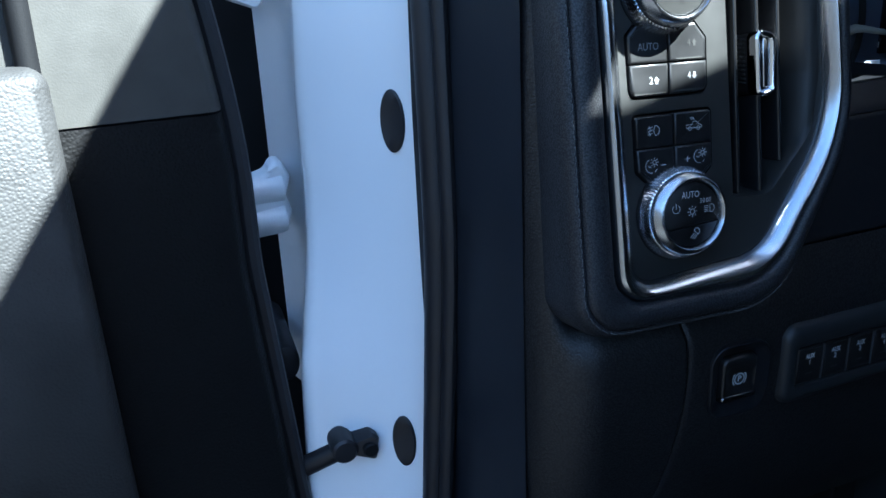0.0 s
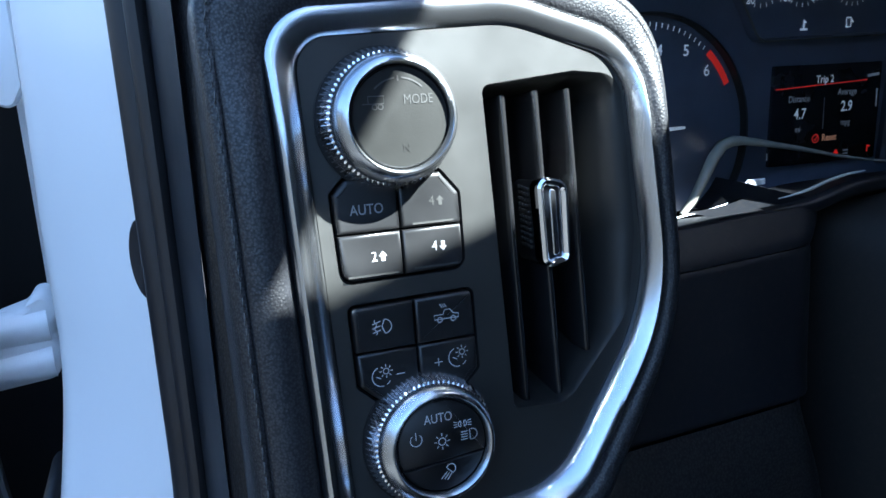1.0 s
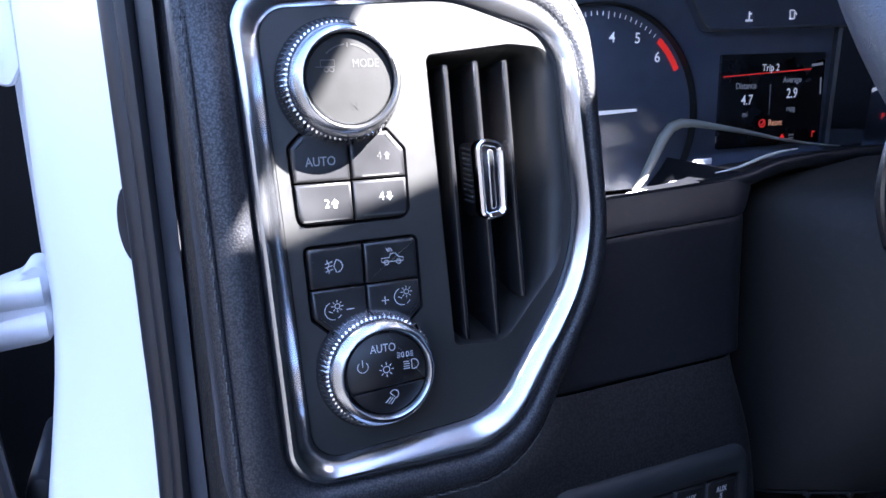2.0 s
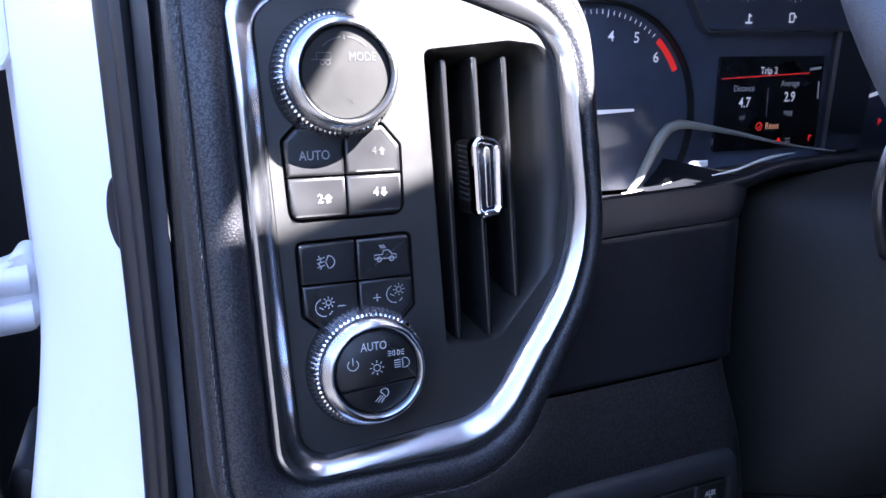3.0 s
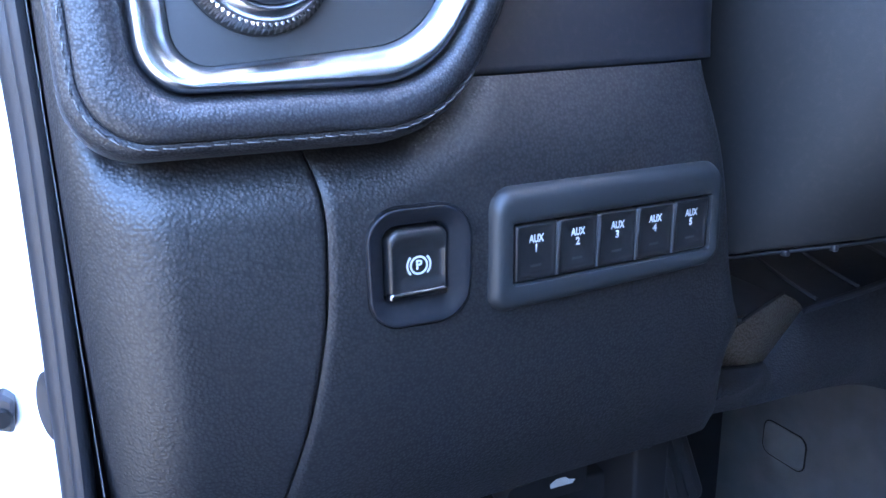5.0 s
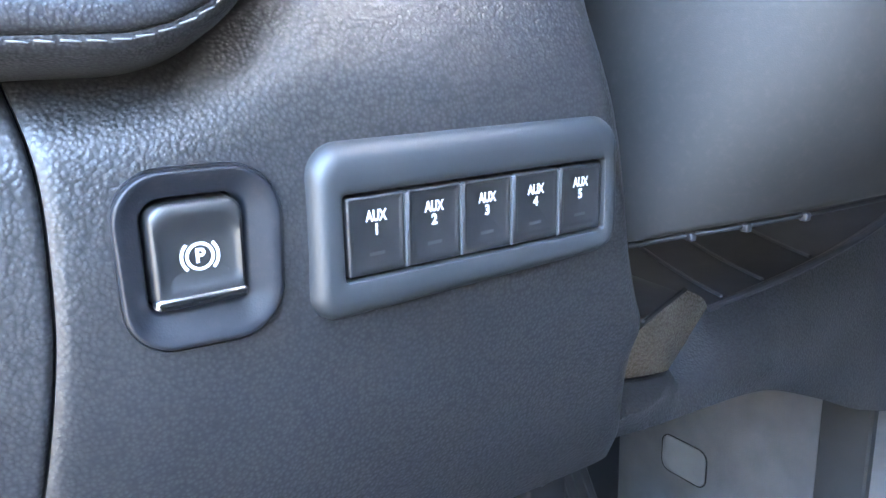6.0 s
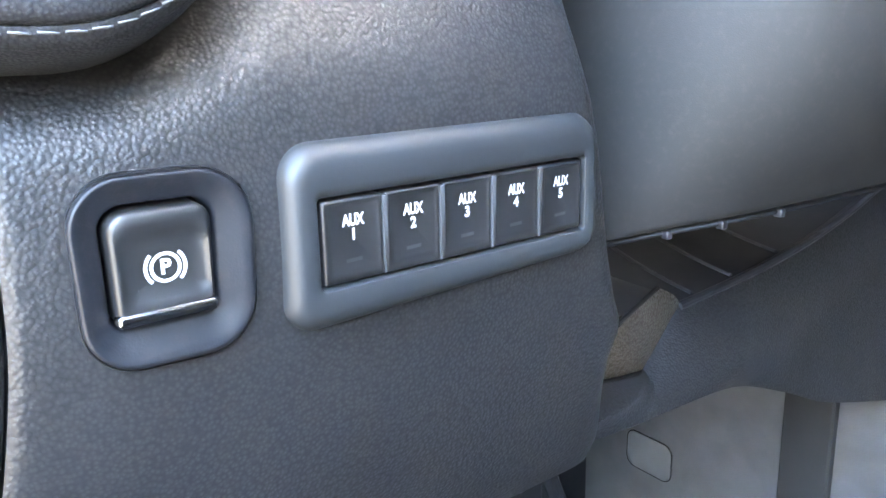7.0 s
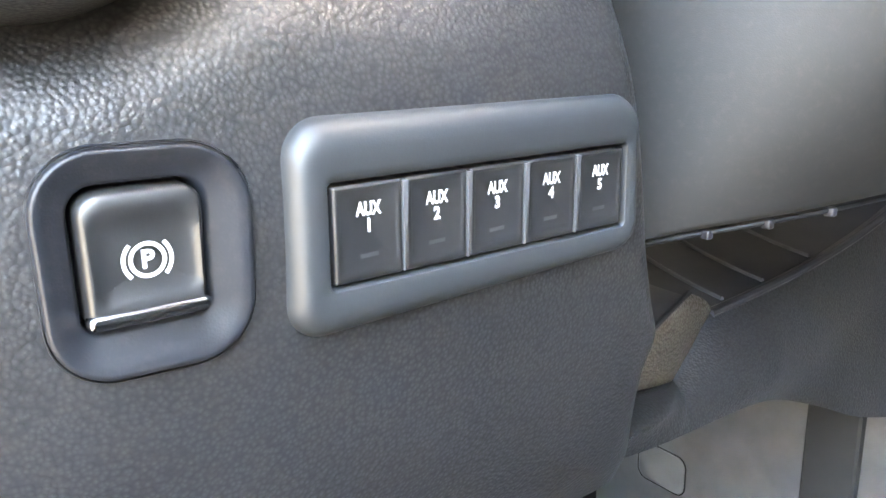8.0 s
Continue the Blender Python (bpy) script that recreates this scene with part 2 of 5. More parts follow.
def words(text, cu, cv, height, put, w, squeeze=1.0, lift=0.00015, line=1.0, spread=1.0, bold=0.012):
    """Lettering in the built-in font, centred, as a flat mesh."""
    cu0 = bpy.data.curves.new("letters", "FONT")
    cu0.body, cu0.size, cu0.align_x, cu0.align_y = text, 1.0, "CENTER", "CENTER"
    cu0.space_line, cu0.space_character, cu0.resolution_u, cu0.offset = line, spread, 3, bold
    ob = bpy.data.objects.new("letters", cu0)
    me = bpy.data.meshes.new_from_object(ob)
    bm = bmesh.new()
    bm.from_mesh(me)
    k = height / 0.69
    for v in bm.verts:
        v.co = put(cu + v.co.x * k * squeeze, cv + v.co.y * k, w + lift)
    bpy.data.objects.remove(ob)
    bpy.data.curves.remove(cu0)
    bpy.data.meshes.remove(me)
    return bm


# ---------------------------------------------------------------- the truck's shell
bm = bmesh.new()
bmesh.ops.create_grid(bm, x_segments=2, y_segments=2, size=2500)
part("ground", bm, ASPHALT, tags=dict(label="plain grey asphalt parking ground under the truck", category="ground", kind="structure"))

# unseen roof; its opening is made up to shape the sun on the panel
ROOF_LEFT, ROOF_Z = 0.356, 1.80
hole = rounded([(0.5738, 0.0309, 0.004), (0.900, 0.1285, 0.01), (0.900, 0.172, 0.01), (0.720, 0.190, 0.02), (0.5738, 0.230, 0.02)], 6)
edge = box_outline(ROOF_LEFT, -1.16, 1.74, 0.50, 0.03)
bm = holed(edge, [hole], lambda u, v, w=0: Vector((u, v, ROOF_Z)))
solid = bmesh.ops.extrude_face_region(bm, geom=list(bm.faces))["geom"]
bmesh.ops.translate(bm, vec=(0, 0, 0.012), verts=[g for g in solid if isinstance(g, bmesh.types.BMVert)])
part("ceiling", bm, HEADLINER, tags=dict(label="light grey cloth headliner, its opening made up to shape the sun patch", category="ceiling", kind="structure"))

bm = bmesh.new()  # passenger side, unseen, closed without windows to lower the light inside
slab(bm, (1.70, -1.10, 0.30), (1.76, 1.05, 1.80))
part("wall_east", bm, CABIN, tags=dict(label="unseen dark cab side, left windowless to hold light out", category="wall", kind="structure"))
bm = bmesh.new()  # rear of the cab, unseen, windowless and set close to dim the dashboard
slab(bm, (0.24, -1.16, 0.30), (1.76, -1.10, 1.80))
part("wall_south", bm, CABIN, tags=dict(label="unseen dark rear wall, windowless and set close to hold light out", category="wall", kind="structure"))
bm = bmesh.new()  # unseen wall added behind the door opening to block light on the dashboard
slab(bm, (0.18, -1.16, 0.30), (0.24, -0.08, 1.80))
part("wall_side", bm, CABIN, tags=dict(label="unseen dark wall added to block light from behind the door opening", category="wall", kind="structure"))
bm = bmesh.new()  # unseen plain walls, added to cut low sky light from side and rear
slab(bm, (-2.1, -6.0, 0.0), (-1.9, 6.0, 1.90))
part("wall_west", bm, BLOCKER, tags=dict(label="plain dark grey wall, unseen, added to block low sky at the side", category="wall", kind="structure"))
bm = bmesh.new()
slab(bm, (-1.9, -4.4, 0.0), (6.0, -4.2, 2.25))
part("wall_sky_block", bm, BLOCKER, tags=dict(label="plain dark grey wall, unseen, added to block low sky behind the truck", category="wall", kind="structure"))
# added black wall that stops light leaking in beyond the pillar
bm = bmesh.new()
slab(bm, (0.180, 0.535, 0.30), (0.187, 1.06, 1.45))
part("side_wall", bm, BLACK, tags=dict(label="black wall added beside the footwell to stop a light leak", category="wall", kind="structure"))
bm = bmesh.new()
slab(bm, (0.187, 1.02, 0.45), (1.70, 1.06, 1.40))
part("wall_north", bm, BLACK, tags=dict(label="black firewall behind the dashboard", category="wall", kind="structure"))
bm = surface(lambda u, v: Vector((u, v, 0.56 + 0.30 * max(0.0, (v - 0.72)) ** 1.0 + 0.004 * noise.noise((u * 9, v * 9, 0)))), span(0.19, 1.72, 40), span(-1.10, 1.02, 60))
part("floor", bm, CARPET, tags=dict(label="grey carpeted floor of the cab", category="floor", kind="structure"))
bm = bmesh.new()  # unseen sill under the door opening; the wall on it blocks ground light
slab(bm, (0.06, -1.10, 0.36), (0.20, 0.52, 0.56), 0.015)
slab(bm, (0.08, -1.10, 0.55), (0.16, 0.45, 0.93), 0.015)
part("sill_light_block", bm, BLACK, tags=dict(label="unseen black sill with an added low wall that blocks ground light", category="sill", kind="structure"))


# hinge pillar, white, with its crease and inner return
def pillar_point(s, z):
    bow = 0.010 * ((z - 1.2) / 0.3) ** 2
    base = [(0.0, (0.150, 0.80)), (0.25, (0.134, 0.72)), (0.45, (0.1175, 0.660)), (0.52, (0.1120, 0.643)), (0.56, (0.1115, 0.632)), (0.60, (0.1145, 0.625)), (0.66, (0.1215, 0.618)), (0.80, (0.1460, 0.594)), (0.86, (0.1560, 0.584)), (0.90, (0.1625, 0.577)), (1.0, (0.1860, 0.552))]
    x = curve_at([(k, p[0]) for k, p in base], s)
    y = curve_at([(k, p[1]) for k, p in base], s)
    low = max(0.0, 1.16 - z)
    out = max(0.0, min(1.0, (1.20 - z) / 0.14)) ** 1.3 * max(0.0, min(1.0, (0.97 - s) / 0.40))
    return Vector((x - 0.030 * low - 0.016 * out - bow * 0.4 + 0.06 * max(0.0, z - 1.27), y - 0.016 * out - 0.12 * max(0.0, z - 1.27), z))


pillar = thing("hinge_pillar", (0.12, 0.62, 0.5), "glossy white painted hinge pillar of the truck body", "pillar", kind="structure")
bm = surface(pillar_point, span(0, 1, 60), span(0.45, 1.50, 60))
part("skin", bm, WHITE, pillar)
bm = surface(lambda u, v: Vector((0.096 + 0.022 * u + 0.007 * math.sin(math.pi * u), 0.728 - 0.075 * u, 1.00 + 0.50 * v - 0.02 * u)), span(0, 1, 16), span(0, 1, 12))
bmesh.ops.solidify(bm, geom=bm.faces, thickness=0.003)
part("upper_return", bm, WHITE, pillar)
# black sheet that stands in for the shade deep in the hinge gap
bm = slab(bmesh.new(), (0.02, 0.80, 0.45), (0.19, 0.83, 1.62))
part("hinge_gap_shade", bm, BLACK, pillar, "black sheet standing in for the shade behind the hinges")


def pillar_frame(s, z):
    p = pillar_point(s, z)
    d = pillar_point(s + 0.01, z) - pillar_point(s - 0.01, z)
    n = Vector((d.y, -d.x, 0)).normalized()
    if n.y > 0:
        n = -n
    return p, d.normalized(), n


for z in (1.2595, 1.0035):
    plug = thing("rubber_plug", pillar_point(0.92, z), "oval black rubber plug in the white pillar", "plug", group="plugs in the pillar")
    p, d, n = pillar_frame(0.930, z)
    rim = [(0.0100 * math.cos(2 * math.pi * k / 36), 0.0225 * math.sin(2 * math.pi * k / 36)) for k in range(36)]
    bm = skin([[p + d * (a * f) + Vector((0, 0, b * f)) + n * h for a, b in rim] for f, h in ((1.0, -0.002), (1.0, 0.0012), (0.90, 0.0022), (0.5, 0.0012))])
    part("cap", bm, RUBBER, plug)

stop_at = Vector((0.0835, 0.655, 1.052))
buffer = thing("rubber_buffer", stop_at - Vector((0, 0, 0.016)), "small black rubber buffer beside the white pillar", "buffer")
bm = skin([[stop_at + Vector((0.011 * f * math.cos(a), -h, 0.017 * f * math.sin(a))) for a in (2 * math.pi * k / 24 for k in range(24))] for f, h in ((1.0, -0.10), (1.0, 0.004), (0.9, 0.008), (0.6, 0.010))])
part("body", bm, RUBBER, buffer)

# weather strip round the opening: a bulb and a flat lip
seal = thing("door_seal", (0.18, 0.51, 0.5), "black rubber weather strip along the door opening", "seal")
line = [Vector((0.1735 - 0.030 * max(0.0, 1.16 - z) - 0.0010 * ((z - 1.2) / 0.2) ** 2, 0.512 + 0.08 * max(0.0, 1.20 - z), z)) for z in span(0.5, 1.50, 60)]
part("bulb", tube([p + Vector((0.0052, -0.002, 0)) for p in line], 0.0090, 16, up=(0, 1, 0), squash=1.3), RUBBER, seal)
part("lip", tube([p + Vector((0.0092, -0.017, 0)) for p in line], 0.0052, 12, up=(0, 1, 0), squash=1.3), RUBBER, seal)
part("carrier", tube([p + Vector((0.014, 0.008, 0)) for p in line], 0.012, 12, up=(0, 1, 0)), RUBBER, seal)

# front fender seen through the hinge gap
fender = thing("front_fender", (0.0, 0.9, 0.5), "white painted front fender beyond the hinge gap", "fender")
bm = surface(lambda u, v: Vector((0.015 - 0.03 * u, 0.79 + 0.5 * u, v)), span(0, 1, 8), span(0.45, 1.05, 12))
bmesh.ops.solidify(bm, geom=bm.faces, thickness=0.004)
part("panel", bm, WHITE, fender)
# black box added inside the fender to keep sky light off the gap
part("gap_blocker", slab(bmesh.new(), (-0.012, 0.80, 1.05), (0.0, 1.30, 1.60), 0.002), BLACK, fender, "black box added to keep sky light out of the hinge gap")


# ---------------------------------------------------------------- the open door
door = thing("truck_door", (-0.02, 0.64, 0.5), "open truck door with grey grained inner panel", "door")
DOOR_IN, DOOR_OUT = Vector((0.066, 0.585, 0)), Vector((-0.90, 0.36, 0))
along = (DOOR_OUT - DOOR_IN).normalized()
facing = Vector((along.y, -along.x, 0)) * -1
if facing.y > 0:
    facing = -facing


def on_door(s, z, w=0.0):
    return DOOR_IN + along * s + facing * w + Vector((0, 0, z))


def door_edge(z):
    return 0.004 + 0.012 * max(0.0, (z - 1.22) / 0.12) ** 1.6 - 0.012 * max(0.0, (1.16 - z) / 0.15)


def door_face(z0, z1, w):
    return lambda u, v: on_door(door_edge(v) + (0.0 if u < 0 else u), v, w - (0.0 if u > 0.012 else 0.016 * (1 - max(0, u) / 0.012) ** 2))


cols = span(0, 0.012, 6) + span(0.03, 0.95, 40)
bm = surface(door_face(0, 0, 0.0), cols, span(0.62, 1.2735, 60))
part("lower_panel", bm, DOORM, door)
bm = surface(door_face(0, 0, 0.0), cols, span(1.2750, 1.43, 16))
part("upper_panel", bm, PALE, door)
bm = skin([[on_door(door_edge(z) - 0.002, z, -0.014), on_door(door_edge(z) - 0.012, z, -0.03), on_door(door_edge(z) - 0.012, z, -0.10), on_door(0.95, z, -0.12), on_door(0.95, z, -0.012)] for z in span(0.55, 1.44, 40)], close=False, last=False)
part("shell", bm, BLACK, door, "black edge and white outer skin of the door")
bm = tube([on_door(door_edge(z) - 0.006, z, -0.020) for z in span(0.56, 1.44, 40)], 0.007, 10, up=(0, 1, 0))
part("edge_seal", bm, RUBBER, door)
pull = rounded([(0.108, 0.95, 0.03), (0.42, 0.95, 0.03), (0.42, 1.314, 0.012), (0.1145, 1.314, 0.012)], 8)
bm = skin([[on_door(a, b, w) for a, b in offset(pull, d)] for w, d in ((-0.002, 0), (0.018, 0), (0.025, -0.002), (0.030, -0.005), (0.0325, -0.009))])
part("armrest_pad", bm, ARMREST, door, "light grey grained armrest pad")
bm = tube([on_door(0.1225 - 0.002 * k, 1.29 + 0.14 * k, 0.004) for k in span(0, 1, 8)], 0.0068, 12, up=(0, 1, 0))
# strap coloured near black to carry the shade it hangs in
part("pull_strap", bm, material("shaded_strap", (0.004, 0.0042, 0.005), 0.7, specular=0.2, grain=0.2, size=0.001), door)

# hinges: painted two-knuckle brackets between pillar and door
HZ = 1.190
put = lambda u, v, w=0.0: Vector((u, 0.690 - w + (u - 0.08) * 0.2, HZ + v))
arm = rounded([(0.030, -0.036, 0.006), (0.100, -0.034, 0.008), (0.106, -0.016, 0.008), (0.102, -0.002, 0.005), (0.108, 0.014, 0.008), (0.096, 0.038, 0.007), (0.088, 0.020, 0.010), (0.060, 0.013, 0.006), (0.030, 0.016, 0.004)], 5)
bm = skin([raise_loop(offset(arm, d), w, put) for w, d in ((-0.014, 0), (0.008, 0), (0.012, -0.0015), (0.014, -0.004))])
hinge = part("lower_hinge", bm, WHITE, door, "white painted hinge with two knuckles")
for v in (-0.022, 0.004):
    part("knuckle", tube([put(0.045, v, 0.004), put(0.099, v + 0.002, 0.008)], 0.0125, 16, up=(0, 0, 1)), WHITE, hinge)
# black blocks on the arm stand in for the shade inside its slots
for z in (1.1970, 1.1650):
    part("slot_shade", slab(bmesh.new(), (0.0535, 0.6655, z), (0.0645, 0.690, z + 0.0085), 0.0015), BLACK, hinge)
put = lambda u, v, w=0.0: Vector((u, 0.700 - w, v))
leaf = rounded([(0.060, 1.352, 0.004), (0.098, 1.338, 0.006), (0.106, 1.352, 0.004), (0.106, 1.46, 0.006), (0.060, 1.46, 0.006)], 5)
bm = skin([raise_loop(offset(leaf, d), w, put) for w, d in ((-0.010, 0), (0.002, 0), (0.004, -0.0015))])
hinge = part("upper_hinge", bm, WHITE, door, "white painted hinge plate with a round bolt")
part("bolt", skin([raise_loop(disc(0.086, 1.362, r, 24), w, put) for r, w in ((0.0085, 0.003), (0.0085, 0.0065), (0.0065, 0.0085), (0.004, 0.0075))]), WHITE, hinge)

# door check strap: arm out of the door to a clevis on the pillar
strap = thing("door_check_strap", (0.11, 0.56, 1.0), "black door check arm pinned to the pillar", "door check")
fix = min((pillar_point(k, 1.0) for k in span(0.5, 1, 200)), key=lambda p: abs(p.x - 0.134))
a, b = Vector((0.1350, fix.y + 0.006, 1.0)), Vector((0.036, 0.632, 0.945))
bm = tube([a + (b - a) * f for f in span(0.22, 1, 10)], 0.0072, 12, squash=1.25)
part("arm", bm, RUBBER, strap)
bm = skin([[a + (b - a) * 0.0 + Vector((u * 0.94, u * -0.35 - 0.012 - w, v)) for u, v in offset(rounded([(-0.018, -0.007, 0.003), (0.004, -0.012, 0.003), (0.007, 0.009, 0.003), (0.001, 0.013, 0.003), (-0.018, 0.005, 0.003)], 5), d)] for w, d in ((-0.03, 0), (0.004, 0), (0.007, -0.002))])
part("clevis", bm, RUBBER, strap)
bm = skin([[Vector((0.1140 + u, a.y - 0.013 - w, 1.0010 + v)) for u, v in disc(0, 0, r, 20)] for r, w in ((0.0105, -0.02), (0.0105, 0.004), (0.0085, 0.006))])
part("pivot", bm, RUBBER, strap)
bm = skin([[Vector((0.1340 + u, a.y - 0.0175 - w, 0.9995 + v)) for u, v in disc(0, 0, r, 20)] for r, w in ((0.0062, -0.005), (0.0062, 0.0035), (0.005, 0.005))])
part("pin", bm, BLACK, strap)


# ---------------------------------------------------------------- dashboard
dash = thing("dashboard", (0.45, 0.6, 0.8), "black grained plastic dashboard of a truck", "dashboard")
PROFILE = [(0.93, 0.455), (0.965, 0.418), (1.00, 0.396), (1.03, 0.385), (1.06, 0.3785), (1.10, 0.3738), (1.13, 0.3722), (1.150, 0.3730), (1.165, 0.3758), (1.180, 0.3812), (1.192, 0.3862)]


def filled(loop, corner=11, more=10):
    """The outline with its straight runs between rounded corners cut into short pieces."""
    out = []
    for i, p in enumerate(loop):
        out.append(p)
        if i % corner == corner - 1:
            q = loop[(i + 1) % len(loop)]
            out += [(p[0] + (q[0] - p[0]) * k / more, p[1] + (q[1] - p[1]) * k / more) for k in range(1, more)]
    return out


# outlines on the leaning plate: the chrome bezel and the leather pad round it
CHROME_OUT = filled(rounded([(0.2232, 1.1895, 0.016), (0.3158, 1.1899, 0.038), (0.3622, 1.2640, 0.090), (0.3550, 1.3664, 0.026), (0.3032, 1.3827, 0.055), (0.2178, 1.3788, 0.018)], 10))
CHROME_IN = filled(rounded([(0.2345, 1.1970, 0.011), (0.3118, 1.2039, 0.030), (0.3558, 1.2684, 0.080), (0.3494, 1.3576, 0.020), (0.3040, 1.3725, 0.050), (0.2282, 1.3695, 0.011)], 10))
PAD_OUT = filled(rounded([(0.2003, 1.1698, 0.022), (0.3236, 1.1708, 0.046), (0.3725, 1.2608, 0.100), (0.3673, 1.3762, 0.036), (0.3043, 1.4032, 0.060), (0.1974, 1.4032, 0.026)], 10))


def on_rim(u, v, w=0.0):
    """On the plate, but the raised rim flattens out along its top."""
    f = min(1.0, max(0.0, (v - 1.335) / 0.035))
    return on_plate(u, v, w * (1 - 0.72 * f * f * (3 - 2 * f)) if w > 0 else w)


def from_pad(x, z):
    """How far a place lies outside the leather pad's outline."""
    best = 1.0
    for i, (u, v) in enumerate(PAD_OUT):
        du, dv = PAD_OUT[i - 1][0] - u, PAD_OUT[i - 1][1] - v
        f = min(1.0, max(0.0, ((x - u) * du + (z - v) * dv) / max(1e-9, du * du + dv * dv)))
        best = min(best, math.hypot(x - u - f * du, z - v - f * dv))
    return best


def lower_y(x, z):
    y = curve_at(PROFILE, z) + 0.009 * max(0.0, 1 - from_pad(x, z) / 0.026) ** 2
    if z > 1.13:
        f = min(1.0, max(0.0, (x - 0.199) / 0.018))
        y = 0.3722 + (y - 0.3722) * f * f * (3 - 2 * f) + 0.05 * max(0.0, z - 1.19)
    r = 0.036
    if x < 0.194 + r:
        f = (0.194 + r - x) / r
        y += 0.026 * (1 - math.sqrt(max(0.0, 1 - f * f))) + 0.010 * f * f
    return y + 0.045 * max(0.0, x - 0.31)


def seam_x(z):
    return curve_at([(0.93, 0.232), (1.034, 0.2636), (1.062, 0.2719), (1.098, 0.2788), (1.12, 0.2806), (1.1455, 0.2807), (1.166, 0.2770), (1.19, 0.270)], z)


def right_x(z):
    return curve_at([(0.93, 0.505), (1.046, 0.497), (1.060, 0.5005), (1.075, 0.494), (1.098, 0.486), (1.125, 0.480), (1.15, 0.475), (1.17, 0.471), (1.19, 0.470), (1.23, 0.479), (1.27, 0.491)], z)


def left_panel(u, z):
    if u > 1:
        return Vector((seam_x(z) - 0.0006, lower_y(seam_x(z), z) + 0.006, z))
    x = 0.194 + (seam_x(z) - 0.0005 - 0.194) * u
    soft = 0.0012 * max(0.0, (u - 0.975) / 0.025) ** 2
    return Vector((x, lower_y(x, z) + soft, z))


ROWS_Z = span(0.94, 1.1908, 92)
bm = surface(left_panel, span(0, 0.97, 44) + [0.98, 0.99, 1.0, 1.1], ROWS_Z)
surface(left_panel, [u for u in span(0, 0.97, 44) if u < 0.19], [ROWS_Z[-1]] + span(1.195, 1.49, 50), bm)
bmesh.ops.remove_doubles(bm, verts=bm.verts, dist=1e-6)
part("end_panel", bm, GRAINED, dash, "grained plastic end panel with a rolled outer edge", sharp=60)


def right_panel(u, z):
    x0 = seam_x(z) + 0.0003
    x1 = right_x(z)
    if u < 0:
        return Vector((x0 - 0.0004, lower_y(x0, z) + 0.006, z))
    x = x0 + (x1 - x0) * min(u, 1)
    y = lower_y(x, z) + 0.0012 * max(0.0, (0.02 - u) / 0.02) ** 2
    f = max(0.0, (u - 0.93) / 0.07)
    y += (0.003 + 0.011 * min(1.0, max(0.0, (z - 1.005) / 0.03))) * (1 - math.sqrt(max(0.0, 1 - min(f, 1) ** 2)))
    if u > 1:
        y, x = y + (u - 1) * 1.2, x + 0.004 + (u - 1) * 0.08
    return Vector((x, y, z + 0.023 * (x - 0.40) * max(0.0, (z - 1.15) / 0.0408)))


bm = surface(right_panel, [-0.1, 0, 0.006, 0.012, 0.02] + span(0.03, 0.93, 50) + span(0.94, 1.0, 8) + [1.02, 1.08], [z for z in ROWS_Z if z > 0.987])
inside = lambda c: ((c.x - 0.3180) / 0.0205) ** 4 + ((c.z - 1.1203) / 0.0208) ** 4 < 1 or (0.353 < c.x < 0.4600 and 1.1040 + 0.03 * (c.x - 0.353) < c.z < 1.1390)
bmesh.ops.delete(bm, geom=[f for f in bm.faces if inside(f.calc_center_median())], context="FACES")
part("knee_panel", bm, GRAINED, dash)

bm = slab(bmesh.new(), (0.205, 0.425, 1.01), (0.485, 0.432, 1.26))
part("backing", bm, BLACK, dash)

# smooth side strip between the seal and the dashboard's edge, and the rolled edge
bm = surface(lambda u, v: Vector((0.1815 + 0.012 * u, 0.545 - 0.140 * u, v)), span(0, 1, 8), span(0.90, 1.49, 20))
bmesh.ops.solidify(bm, geom=bm.faces, thickness=0.006)
part("side_strip", bm, STRIPM, dash, "smooth black strip beside the door seal")
# panels between the control pad and the steering column
def mid_panel(z0, z1, extra=0.0):
    def f(u, v):
        z = z0 + (z1 - z0) * min(max(v, 0), 1)
        x0, x1 = 0.330, right_x(z) + 0.004 + extra * (z - z0) / (z1 - z0)
        x = x0 + (x1 - x0) * min(u, 1)
        y = curve_at([(1.16, 0.378), (1.1915, 0.3864), (1.2593, 0.408), (1.277, 0.420)], z) + 0.045 * max(0.0, x - 0.31)
        k = max(0.0, (u - 0.9) / 0.1)
        y += 0.008 * (1 - math.sqrt(max(0.0, 1 - min(k, 1) ** 2)))
        if u > 1:
            x, y = x + 0.004, y + (u - 1) * 2
        e = max(0.0, -v, v - 1)
        return Vector((x, y + 0.06 * e + 0.0006 * (1 if min(v, 1 - v) < 0.01 else 0), z + (0.023 + (z - 1.1915) * 0.2) * (x - 0.40)))
    return surface(f, span(0, 0.9, 20) + span(0.91, 1.0, 8) + [1.03, 1.08], [-0.08, 0, 0.02, 0.04] + span(0.08, 0.92, 14) + [0.96, 0.98, 1.0, 1.08])


part("mid_panel", mid_panel(1.1916, 1.2590), SMOOTHP, dash, "smooth black panel beside the column")
part("top_strip", mid_panel(1.2596, 1.2768, 0.012), SMOOTHP, dash, "smooth strip below the instruments")


